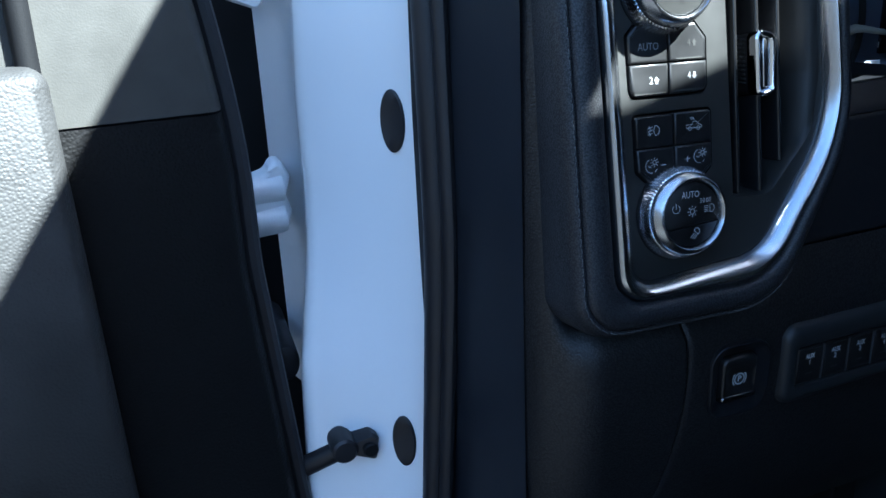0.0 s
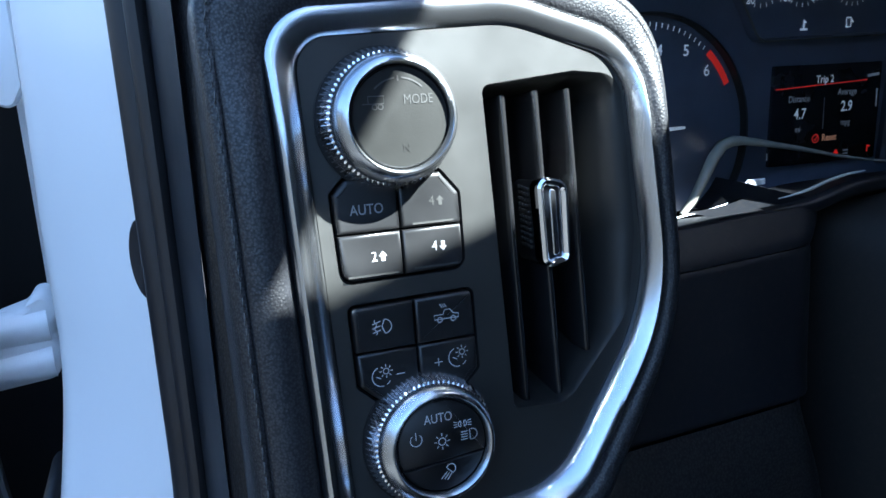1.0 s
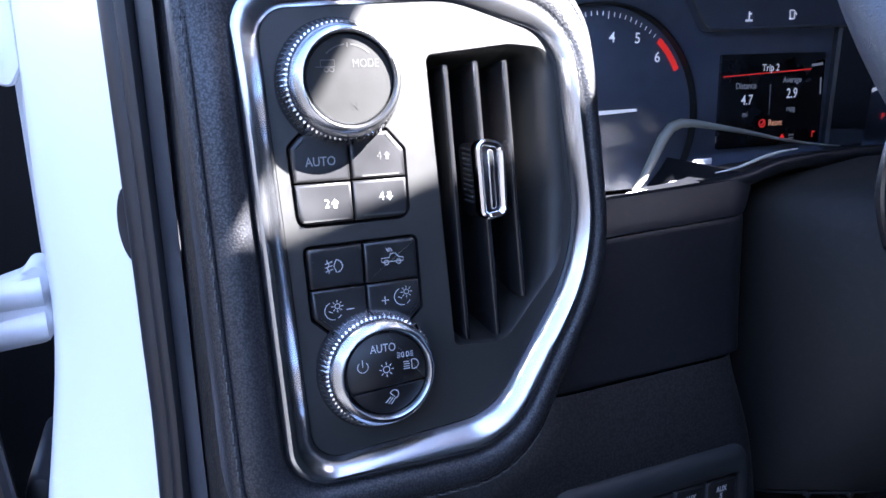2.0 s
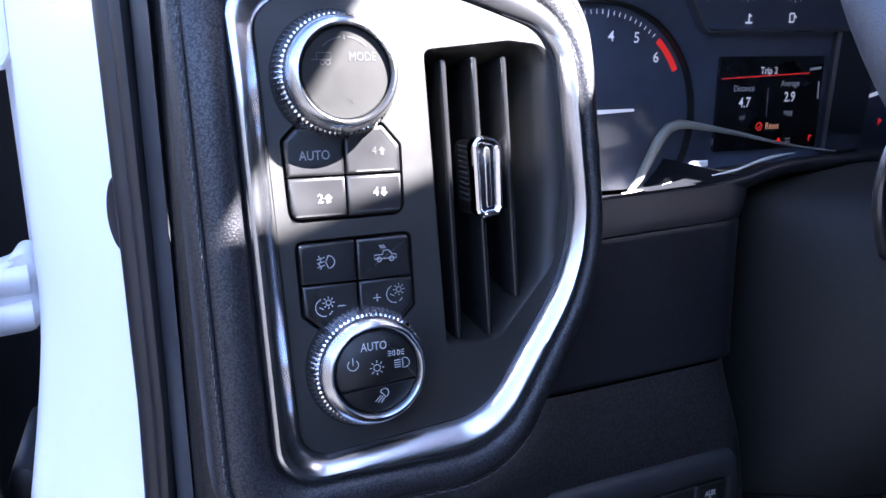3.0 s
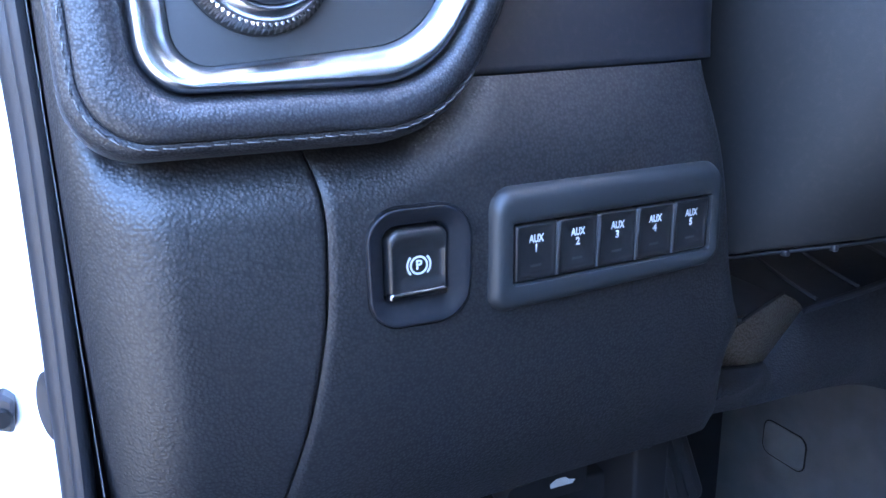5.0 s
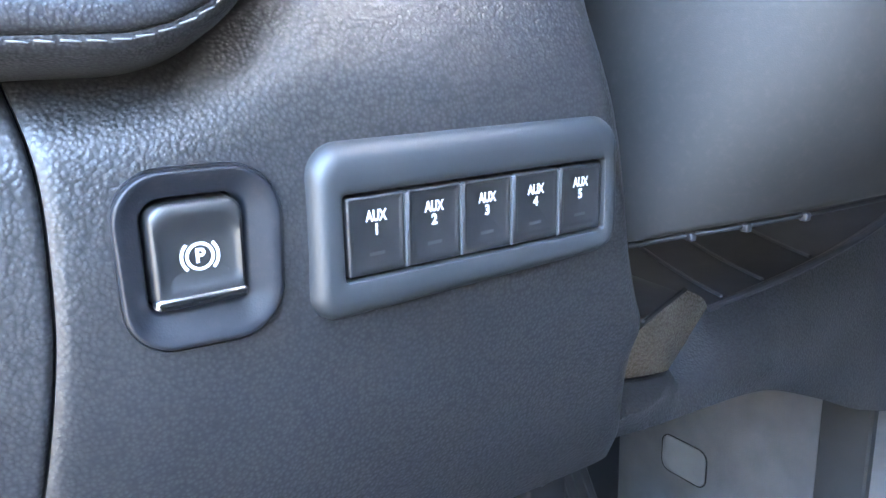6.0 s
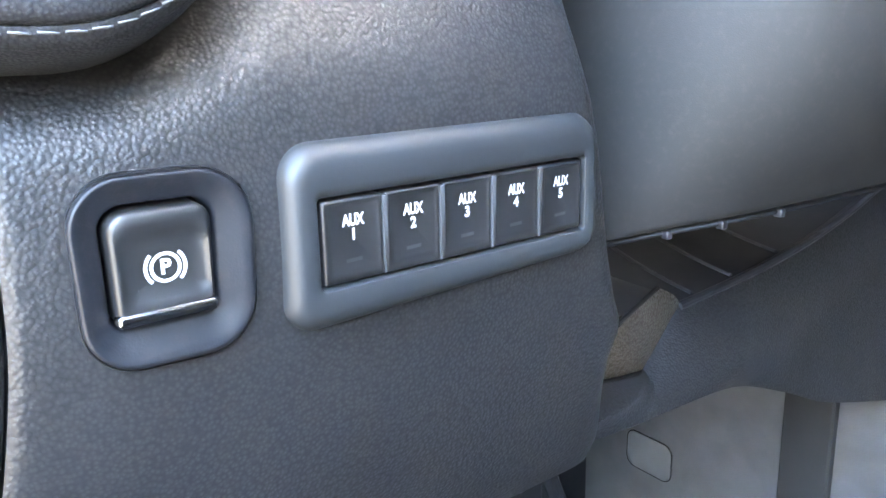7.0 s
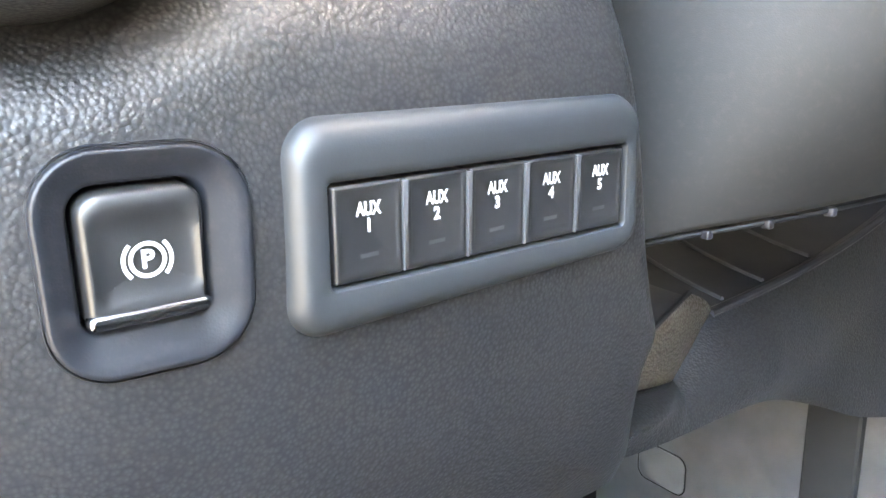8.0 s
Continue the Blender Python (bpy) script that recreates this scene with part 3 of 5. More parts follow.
def ledge_front(x):
    """Front edge of the ledge: it swells up over the steering column."""
    y = 0.4235 + 0.045 * max(0.0, min(x, 0.47) - 0.31) - 0.004 * min(1.0, max(0.0, (x - 0.47) / 0.04))
    return Vector((x, y, curve_at([(0.33, 1.2742), (0.41, 1.2774), (0.46, 1.2797), (0.485, 1.2812), (0.50, 1.2838), (0.514, 1.2880), (0.53, 1.2908), (0.56, 1.2920), (0.75, 1.2935)], x)))


def ledge(u, v):
    p = ledge_front(0.33 + 0.42 * u)
    return Vector((p.x, p.y + (0.512 - p.y) * v, p.z - 0.020 * v - (p.z - 1.279) * min(1.0, 3 * v)))


bm = surface(ledge, span(0, 1, 70), span(0, 1, 20))
part("ledge", bm, SMOOTHP, dash, "smooth ledge under the instruments")
# rounded lip of the ledge, hanging over the top of the steering column
bm = bmesh.new()
skin([[ledge_front(x) + Vector((0, dy, dz)) for x in span(0.468, 0.75, 60)] for dy, dz in ((0.004, 0.0004), (0.001, 0.0002), (-0.0008, -0.0010), (-0.0014, -0.0030), (-0.0008, -0.0058), (0.0014, -0.0080), (0.006, -0.0090), (0.060, -0.0120))], close=False, last=False, bm=bm)
part("ledge_lip", bm, SMOOTHP, dash, "smooth lip swelling over the steering column", sharp=60)
bm = surface(lambda u, v: Vector((0.188 + 1.51 * u, 0.47 + 0.59 * v, 1.425 + 0.02 * math.sin(math.pi * v) - 0.03 * v)), span(0, 1, 20), span(0, 1, 10))
bmesh.ops.solidify(bm, geom=bm.faces, thickness=0.012)
part("dash_top", bm, LEATHER, dash)
bm = surface(lambda u, v: Vector((0.85 + 0.80 * u, 0.45 - 0.03 * math.sin(math.pi * v), 1.0 + 0.42 * v)), span(0, 1, 12), span(0, 1, 10))
part("far_face", bm, LEATHER, dash)


# ---------------------------------------------------------------- leather pad round the controls
pad = thing("control_surround", (0.28, 0.37, 1.17), "black leather surround with grey stitching", "surround")
loops = []
for f, w in ((-0.02, -0.006), (0.0, 0.0), (0.05, 0.0042), (0.14, 0.0066), (0.28, 0.0078), (0.42, 0.0080), (0.56, 0.0072), (0.64, 0.0064), (0.69, 0.0056), (0.71, 0.0042), (0.72, 0.0036), (0.735, 0.0040), (0.80, 0.0038), (0.87, 0.0026), (0.93, 0.0000), (0.97, -0.0040), (1.0, -0.0110), (1.01, -0.034)):
    loops.append(raise_loop(lerp2(CHROME_OUT, PAD_OUT, f), w, on_rim))
part("pad", skin(loops, last=False), LEATHER, pad, sharp=60)


def stitch_line(f, w, gap=0.0050, length=0.0038, first=0.0, stop=1.0):
    """Short thread stitches laid along the pad's rim."""
    loop = [on_rim(u, v, w) for u, v in lerp2(CHROME_OUT, PAD_OUT, f)]
    loop.append(loop[0])
    runs = [0.0]
    for p, q in zip(loop, loop[1:]):
        runs.append(runs[-1] + (q - p).length)
    bm = bmesh.new()

    def at(s):
        for i in range(len(runs) - 1):
            if s <= runs[i + 1]:
                return loop[i].lerp(loop[i + 1], (s - runs[i]) / max(1e-9, runs[i + 1] - runs[i]))
        return loop[-1]

    s = runs[-1] * first
    while s + length < runs[-1] * stop:
        p, q = at(s), at(s + length)
        out = (q - p).cross(Vector((0, 1, 0))).normalized() * 0.0002
        p, q = p + out, q - out
        m = (p + q) / 2 + Vector((0, -0.0003, 0))
        tube([p + Vector((0, 0.0004, 0)), p.lerp(m, 0.5) + Vector((0, -0.00015, 0)), m, m.lerp(q, 0.5) + Vector((0, -0.00015, 0)), q + Vector((0, 0.0004, 0))], 0.00027, 5, True, bm)
        s += gap
    return bm


part("stitching", stitch_line(0.800, 0.0042, stop=0.21), THREAD, pad, "grey thread stitching")
part("stitching", stitch_line(0.800, 0.0042, first=0.66), THREAD, pad, "grey thread stitching")

# ---------------------------------------------------------------- light control panel
panel = thing("light_control_panel", (0.28, 0.37, 1.19), "satin black light control panel with a chrome bezel", "control panel")
bm = skin([raise_loop(lerp2(CHROME_OUT, CHROME_IN, f), w, on_rim) for f, w in ((-0.03, -0.003), (0.0, 0.0046), (0.05, 0.0066), (0.12, 0.0078), (0.22, 0.0085), (0.34, 0.0085), (0.48, 0.0078), (0.64, 0.0064), (0.78, 0.0049), (0.85, 0.0039), (0.91, 0.0025), (0.96, 0.0008), (1.0, -0.0012))], last=False)
part("chrome_bezel", bm, CHROME, panel, "brushed chrome bezel", sharp=28)

BLOCK_A = rounded([(0.2358, 1.2885, 0.005), (0.2815, 1.2890, 0.005), (0.2815, 1.3165, 0.003), (0.2745, 1.3250, 0.002), (0.2400, 1.3250, 0.002), (0.2345, 1.3195, 0.002)], 5)
BLOCK_B = rounded([(0.2450, 1.2462, 0.0025), (0.2780, 1.2470, 0.0025), (0.2838, 1.2525, 0.0025), (0.2835, 1.2825, 0.003), (0.2370, 1.2818, 0.003), (0.2378, 1.2528, 0.0025)], 5)
VENT = rounded([(0.2964, 1.2345, 0.002), (0.3190, 1.2330, 0.012), (0.3475, 1.2640, 0.025), (0.3518, 1.2950, 0.020), (0.3486, 1.3535, 0.010), (0.3290, 1.3556, 0.010), (0.2924, 1.3520, 0.003)], 6)
VENT_IN = rounded([(0.2976, 1.2356, 0.002), (0.3185, 1.2350, 0.010), (0.3345, 1.2560, 0.012), (0.3362, 1.2950, 0.020), (0.3375, 1.3490, 0.006), (0.3280, 1.3500, 0.010), (0.2935, 1.3500, 0.003)], 6)
bm = holed(CHROME_IN, [BLOCK_A, BLOCK_B, VENT])
part("faceplate", bm, PLATE, panel, sharp=20)
for rim in (BLOCK_A, BLOCK_B):
    bm = skin([raise_loop(rim, 0), raise_loop(offset(rim, -0.0004), -0.0006), raise_loop(offset(rim, -0.0004), -0.005)], last=True)
    part("button_well", bm, BLACK, panel)


def cut(loop, keep):
    """The part of an outline where keep(u, v) >= 0, for straight cuts."""
    out = []
    for i, p in enumerate(loop):
        q = loop[(i + 1) % len(loop)]
        a, b = keep(*p), keep(*q)
        if a >= 0:
            out.append(p)
        if (a > 0) != (b > 0) and a != b:
            f = a / (a - b)
            out.append((p[0] + (q[0] - p[0]) * f, p[1] + (q[1] - p[1]) * f))
    return out


def button(loop, parent, high=0.0016, lip=0.0, name="button"):
    bm = skin([raise_loop(loop, -0.004), raise_loop(loop, high - 0.0012), raise_loop(offset(loop, -0.0002), high - 0.0006), raise_loop(offset(loop, -0.0006), high - 0.0002), raise_loop(offset(loop, -0.0012), high), raise_loop(offset(loop, -0.0020), high)])
    return part(name, bm, BUTTON, parent, sharp=50)


def quarters(block, cu, cv, gap=0.0003):
    small = offset(block, -0.0013)
    res = []
    for su, sv in ((-1, 1), (1, 1), (-1, -1), (1, -1)):
        l = cut(small, lambda u, v: su * (u - cu) - gap)
        l = cut(l, lambda u, v: sv * (v - cv) - gap)
        clean = [p for i, p in enumerate(l) if (Vector(p) - Vector(l[i - 1])).length > 1e-5]
        res.append(clean)
    return res


ICON = 0.00036
# dim colour for print that strong sun washes out, and for indicator lines
FAINT = material("dimmed_marking", (0.032, 0.0316, 0.030), 0.45)
top = [button(l, panel) for l in quarters(BLOCK_A, 0.2583, 1.3055)]
low = [button(l, panel) for l in quarters(BLOCK_B, 0.2605, 1.2648)]
H = 0.0016
part("lettering", words("AUTO", 0.2469, 1.3133, 0.0034, on_plate, H, 0.85, bold=0.008), material("soft_marking", (0.21, 0.213, 0.216), 0.5, blotch=0.05), top[0])


def with_arrow(text, cu, cv, up, parent, mat):
    bm = words(text, cu - 0.0014, cv, 0.0033, on_plate, H, 0.9, bold=0.0)
    s = 1 if up else -1
    x = cu + 0.0017
    for tri in ([(x - 0.0015, cv + 0.0001 * s), (x + 0.0015, cv + 0.0001 * s), (x, cv + 0.0018 * s)], [(x - 0.0007, cv - 0.0016 * s), (x + 0.0007, cv - 0.0016 * s), (x + 0.0007, cv + 0.0002 * s), (x - 0.0007, cv + 0.0002 * s)]):
        bm.faces.new([bm.verts.new(on_plate(u, v, H + 0.00015)) for u, v in tri])
    part("lettering", bm, mat, parent)


with_arrow("4", 0.2714, 1.3140, True, top[1], FAINT)
with_arrow("2", 0.2494, 1.2972, True, top[2], MARK)
with_arrow("4", 0.2712, 1.2984, False, top[3], MARK)
for ob, (u0, u1, v) in zip((top[1], top[2], top[3]), ((0.2625, 0.2775, 1.3069), (0.2385, 0.2560, 1.2912), (0.2620, 0.2790, 1.2917))):
    part("indicator", strokes([[(u0, v), (u1, v)]], 0.0007, on_plate, H), FAINT, ob)

# line icons
def fog_icon(cu, cv):
    body = arc(cu + 0.0004, cv, 0.0024, -90, 90) + [(cu + 0.0004, cv + 0.0024), (cu - 0.0006, cv), (cu + 0.0004, cv - 0.0024)]
    beams = [[(cu - 0.0040, cv + k * 0.0015 - 0.0004), (cu - 0.0010, cv + k * 0.0015 + 0.0004)] for k in (-1, 0, 1)]
    wave = [[(cu - 0.0028 + 0.0004 * math.sin(k * 1.2), cv - 0.0026 + 0.0052 * k / 10) for k in range(11)]]
    return [body] + beams + wave


def truck_icon(cu, cv):
    o = [(-0.0045, -0.0014), (-0.0045, 0.0002), (-0.0012, 0.0002), (-0.0006, 0.0018), (0.0014, 0.0018), (0.0026, 0.0002), (0.0045, -0.0001), (0.0045, -0.0014), (-0.0045, -0.0014)]
    rays = [[(cu - 0.0014 + 0.0008 * k, cv + 0.0026), (cu - 0.0022 + 0.0008 * k, cv + 0.0040)] for k in range(3)]
    return [[(cu + a, cv + b) for a, b in o], arc(cu - 0.0025, cv - 0.0016, 0.0009, 0, 360), arc(cu + 0.0025, cv - 0.0016, 0.0009, 0, 360)] + rays


def dimmer_icon(cu, cv):
    rays = [[(cu + 0.0012 + 0.0015 * math.cos(a), cv + 0.0014 + 0.0015 * math.sin(a)), (cu + 0.0012 + 0.0024 * math.cos(a), cv + 0.0014 + 0.0024 * math.sin(a))] for a in (k * math.pi / 4 for k in range(8))]
    return [arc(cu - 0.0005, cv - 0.0003, 0.0034, 110, 280), arc(cu + 0.0012, cv + 0.0014, 0.0010, 0, 360), [(cu - 0.0008, cv - 0.0010), (cu - 0.0024, cv - 0.0002)], arc(cu - 0.0005, cv - 0.0003, 0.0034, 300, 330)] + rays


part("icon", strokes(fog_icon(0.2490, 1.2733), ICON, on_plate, H), MARK, low[0])
part("icon", strokes(truck_icon(0.2720, 1.2740), ICON, on_plate, H), MARK, low[1])
part("icon", strokes(dimmer_icon(0.2472, 1.2563) + [[(0.2520, 1.2560), (0.2550, 1.2560)]], ICON, on_plate, H), MARK, low[2])
part("icon", strokes(dimmer_icon(0.2755, 1.2585) + [[(0.2662, 1.2575), (0.2692, 1.2575)], [(0.2677, 1.2560), (0.2677, 1.2590)]], ICON, on_plate, H), MARK, low[3])


# turning knobs
def knob(cu, cv, label, tall=1.0):
    k = part("knob", skin([raise_loop(disc(cu - 0.0018, cv, r, 48), w) for r, w in ((0.0242, -0.0005), (0.0242, 0.0010), (0.0226, 0.0013))], last=True), BLACK, panel, label)
    teeth, rows = 72, []
    for w, out in ((0.0012, 0.0), (0.0016, 1.0), (0.0062, 1.0), (0.0068, 0.0)):
        row = []
        for t in range(teeth):
            for f, d in ((0.0, 0.0), (0.25, 0.0009), (0.5, 0.0009), (0.75, 0.0)):
                a = 2 * math.pi * (t + f) / teeth
                r = 0.0236 - 0.0026 * w / 0.0066 + d * out
                row.append(on_plate(cu - 0.0016 + 0.0001 * w / 0.001 + r * math.cos(a), cv + r * math.sin(a), w))
        rows.append(row)
    part("grip", skin(rows, last=False), BRIGHT, k, "knurled chrome grip ring", sharp=25)
    prof = ((0.0212, 0.0067, -0.0010), (0.0211, 0.0086, -0.0009), (0.0207, 0.0098, -0.0007), (0.0194, 0.0116, -0.0002), (0.0184, 0.0124, 0.0), (0.0177, 0.0125, 0.0), (0.0170, 0.0118, 0.0), (0.0164, 0.0098, 0.0))
    part("bevel", skin([raise_loop(disc(cu + s, cv, r, 64), 0.0067 + (w - 0.0067) * tall) for r, w, s in prof], last=False), CHROME, k, "bright bevelled chrome ring")
    return k


mode = knob(0.2584, 1.3424, "drive mode knob with a chrome ring", 1.35)
cap = part("cap", skin([raise_loop(disc(0.2584, 1.3424, r, 56), w) for r, w in ((0.0165, 0.0102), (0.0162, 0.0116), (0.0157, 0.0120), (0.0100, 0.0121))]), CAPM, mode)
FACE = 0.0121
head = knob(0.2638, 1.2307, "headlamp knob with a chrome ring")
whole = disc(0.2638, 1.2307, 0.0160, 72)
split = lambda u, v: v - (1.2250 + 0.08 * (u - 0.2638))
for nm, half in (("upper_cap", [p for p in cut(whole, lambda u, v: split(u, v) - 0.00025)]), ("lower_cap", [p for p in cut(whole, lambda u, v: -split(u, v) - 0.00025)])):
    bm = skin([raise_loop(half, 0.0070), raise_loop(half, 0.0096), raise_loop(offset(half, -0.0005), 0.0100)])
    half_cap = part(nm, bm, BUTTON, head, sharp=50)
    if nm == "upper_cap":
        upper = half_cap
    else:
        lower = half_cap
notch = [(0.2618, 1.2468), (0.2658, 1.2468), (0.2658, 1.2486), (0.2618, 1.2486)]
part("pointer", skin([raise_loop(notch, 0.0098), raise_loop(notch, 0.0113)]), BLACK, head)
F2 = 0.0100
hu, hv = 0.2638, 1.2307
bm = words("AUTO", hu - 0.0008, hv + 0.0098, 0.0032, on_plate, F2, 0.80, bold=0.004)
sunrays = [[(hu + 0.0019 * math.cos(a), hv + 0.0014 + 0.0019 * math.sin(a)), (hu + 0.0029 * math.cos(a), hv + 0.0014 + 0.0029 * math.sin(a))] for a in (k * math.pi / 4 for k in range(8))]
power = [arc(hu - 0.0093, hv + 0.0036, 0.0021, 130, 410), [(hu - 0.0093, hv + 0.0036), (hu - 0.0093, hv + 0.0064)]]
lu, lv = hu + 0.0112, hv + 0.0020
lamp = [arc(lu, lv, 0.0019, -90, 90) + [(lu - 0.0008, lv + 0.0019), (lu - 0.0008, lv - 0.0019), (lu, lv - 0.0019)]] + [[(lu - 0.0042, lv - 0.0014 + 0.0009 * k), (lu - 0.0017, lv - 0.0014 + 0.0009 * k)] for k in range(4)]
pu, pv = hu + 0.0079, hv + 0.0063
parklamp = []
for s in (-1, 1):
    parklamp += [[(pu + s * 0.0006 + s * 0.0010 * math.cos(radians(t)), pv + 0.0010 * math.sin(radians(t))) for t in range(90, -91, -20)] + [(pu + s * 0.0006, pv - 0.0010), (pu + s * 0.0006, pv + 0.0010)]]
    parklamp += [[(pu + s * 0.0020, pv + 0.0007 * k), (pu + s * 0.0033, pv + 0.0010 * k)] for k in (-1, 0, 1)]
strokes(power + [arc(hu, hv + 0.0014, 0.0013, 0, 360)] + sunrays + lamp + parklamp, 0.00036, on_plate, F2, bm)
part("icon", bm, MARK, upper)
wu, wv = hu + 0.0016, hv - 0.0094
work = [arc(wu + 0.0008, wv + 0.0006, 0.0017, -70, 160) + [(wu - 0.0008, wv + 0.0012), (wu + 0.0014, wv - 0.0010)]] + [[(wu - 0.0006 + 0.0008 * k, wv - 0.0002 - 0.0004 * k), (wu - 0.0030 + 0.0011 * k, wv - 0.0024 - 0.0004 * k)] for k in range(3)]
part("icon", strokes(work, ICON, on_plate, F2), MARK, lower)
mu, mv = 0.2584, 1.3424
bm = words("MODE", mu + 0.0064, mv + 0.0054, 0.0030, on_plate, FACE, 0.82, bold=0.0)
strokes([arc(mu, mv + 0.001, 0.0115, 46, 84), arc(mu, mv + 0.001, 0.0115, 96, 134), [(mu, mv + 0.0115), (mu, mv + 0.0132)]], 0.0005, on_plate, FACE, bm)
tu, tv = mu - 0.0082, mv + 0.0046
strokes([[(tu - 0.0042, tv), (tu + 0.0030, tv), (tu + 0.0030, tv + 0.0024), (tu - 0.0022, tv + 0.0024), (tu - 0.0022, tv)], arc(tu - 0.0002, tv - 0.0010, 0.0008, 0, 360), arc(tu + 0.0018, tv - 0.0010, 0.0008, 0, 360)], ICON, on_plate, FACE, bm)
part("icon", bm, FAINT, cap)
part("lettering", words("N", mu + 0.0012, mv - 0.0098, 0.0026, on_plate, FACE, 0.9), material("pale_marking", (0.0115, 0.0113, 0.0100), 0.5, specular=0.25), cap)

# ---------------------------------------------------------------- air vent
vent = thing("air_vent", (0.315, 0.40, 1.235), "black air vent with upright slats and a chrome tab", "air vent")
loops = [raise_loop(lerp2(VENT, VENT_IN, f), w) for f, w in ((0.0, 0.0), (0.08, -0.0003), (0.20, -0.0009), (0.32, -0.0020), (0.44, -0.0042), (0.56, -0.0075), (0.72, -0.0130), (0.90, -0.0200), (1.0, -0.0260), (1.05, -0.055))]
part("housing", skin(loops), material("vent_plastic", (0.0100, 0.0099, 0.0092), 0.5, specular=0.35, grain=0.08, size=0.0004), vent, sharp=60)
for (xt, zt), (xb, zb) in (((0.3022, 1.3485), (0.3042, 1.2350)), ((0.3156, 1.3495), (0.3184, 1.2345)), ((0.3288, 1.3495), (0.3315, 1.2500))):
    bm = bmesh.new()
    loops = []
    for f in span(0, 1, 8):
        x, z = xt + (xb - xt) * f, zt + (zb - zt) * f
        loops.append([on_plate(x - 0.0016, z, -0.0072), on_plate(x - 0.0013, z, -0.0056), on_plate(x - 0.0006, z, -0.0046), on_plate(x + 0.0006, z, -0.0046), on_plate(x + 0.0013, z, -0.0056), on_plate(x + 0.0016, z, -0.0072), on_plate(x + 0.004, z, -0.045), on_plate(x + 0.002, z, -0.045)])
    part("slat", skin(loops, True, True, True), SLATM, vent, sharp=70)
bm = surface(lambda u, v: on_plate(0.2935 + 0.040 * u, 1.237 + 0.11 * v, -0.045), [0, 1], span(0, 1, 1))
part("rear_grid", bm, BLACK, vent)
TAB = rounded([(0.3130, 1.2840, 0.004), (0.3242, 1.2864, 0.004), (0.3246, 1.3156, 0.005), (0.3122, 1.3190, 0.004)], 6)
tab = part("tab", skin([raise_loop(offset(TAB, -0.0006), -0.024), raise_loop(offset(TAB, -0.0004), -0.0040), raise_loop(offset(TAB, -0.001), -0.0036)]), BUTTON, vent, "ribbed black and chrome slider tab")
loops = [raise_loop(offset(TAB, d), w) for d, w in ((0.0, -0.0080), (0.0004, -0.0030), (0.0002, -0.0012), (-0.0008, -0.0002), (-0.0018, -0.0006), (-0.0028, -0.0018), (-0.0032, -0.0034))]
part("chrome_rim", skin(loops, last=False), BRIGHT, tab, "chrome rim")
mid = rounded([(0.3174, 1.2886, 0.001), (0.3200, 1.2893, 0.001), (0.3198, 1.3130, 0.001), (0.3172, 1.3141, 0.001)], 4)
part("insert", skin([raise_loop(mid, -0.0040), raise_loop(mid, -0.0018), raise_loop(offset(mid, -0.0004), -0.0014)]), CHROME, tab)
bm = bmesh.new()
for i in range(11):
    z = 1.2900 + 0.0022 * i
    for w in (-0.0100, -0.0125, -0.0150, -0.0175):
        slab(bm, (0.3119, on_plate(0, z, w).y, z), (0.3132, on_plate(0, z, w - 0.0014).y, z + 0.0012), 0.0003)
part("ribs", bm, BUTTON, tab)

# ---------------------------------------------------------------- parking brake switch
def on_knee(u, v, w=0.0):
    """The knee panel's face, flattened round the switches."""
    return Vector((u, 0.3728 + 0.045 * max(0.0, u - 0.31) - w - 0.02 * (v - 1.12), v))


brake = thing("parking_brake_switch", (0.317, 0.37, 1.10), "black parking brake switch with a chrome lip", "switch")
EO = rounded([(0.2958, 1.0968, 0.013), (0.3375, 1.0962, 0.014), (0.3395, 1.1442, 0.015), (0.2945, 1.1444, 0.013)], 10)
EI = rounded([(0.3022, 1.1076, 0.0022), (0.3278, 1.1080, 0.0022), (0.3286, 1.1370, 0.0055), (0.3020, 1.1368, 0.0055)], 10)
bm = skin([raise_loop(lerp2(EO, EI, f), w, on_knee) for f, w in ((-0.10, -0.0004), (-0.05, 0.0004), (-0.03, -0.0010), (-0.01, -0.0010), (0.0, 0.0008), (0.03, 0.0017), (0.08, 0.0022), (0.16, 0.0022), (0.35, 0.0015), (0.60, 0.0005), (0.85, -0.0004), (0.96, -0.0009), (1.0, -0.008))], last=True)
part("frame", bm, SMOOTHP, brake, sharp=70)
EB = offset(EI, -0.0009)
EB2 = rounded([(0.3058, 1.1134, 0.0030), (0.3258, 1.1138, 0.0030), (0.3256, 1.1306, 0.005), (0.3052, 1.1304, 0.005)], 10)
bm = skin([raise_loop(EB, -0.008, on_knee), raise_loop(EB, 0.0010, on_knee), raise_loop(offset(EB, -0.0004), 0.0020, on_knee), raise_loop(offset(EB, -0.0010), 0.0026, on_knee), raise_loop(lerp2(EB, EB2, 0.7), 0.0027, on_knee), raise_loop(EB2, 0.0021, on_knee), raise_loop(offset(EB2, -0.0014), 0.0017, on_knee), raise_loop(offset(EB2, -0.0030), 0.0014, on_knee), raise_loop(offset(EB2, -0.0050), 0.0013, on_knee)])
part("button", bm, BUTTON, brake, sharp=50)
lip = rounded([(0.3026, 1.1079, 0.0017), (0.3276, 1.1083, 0.0017), (0.3276, 1.1119, 0.0017), (0.3028, 1.1117, 0.0017)], 6)
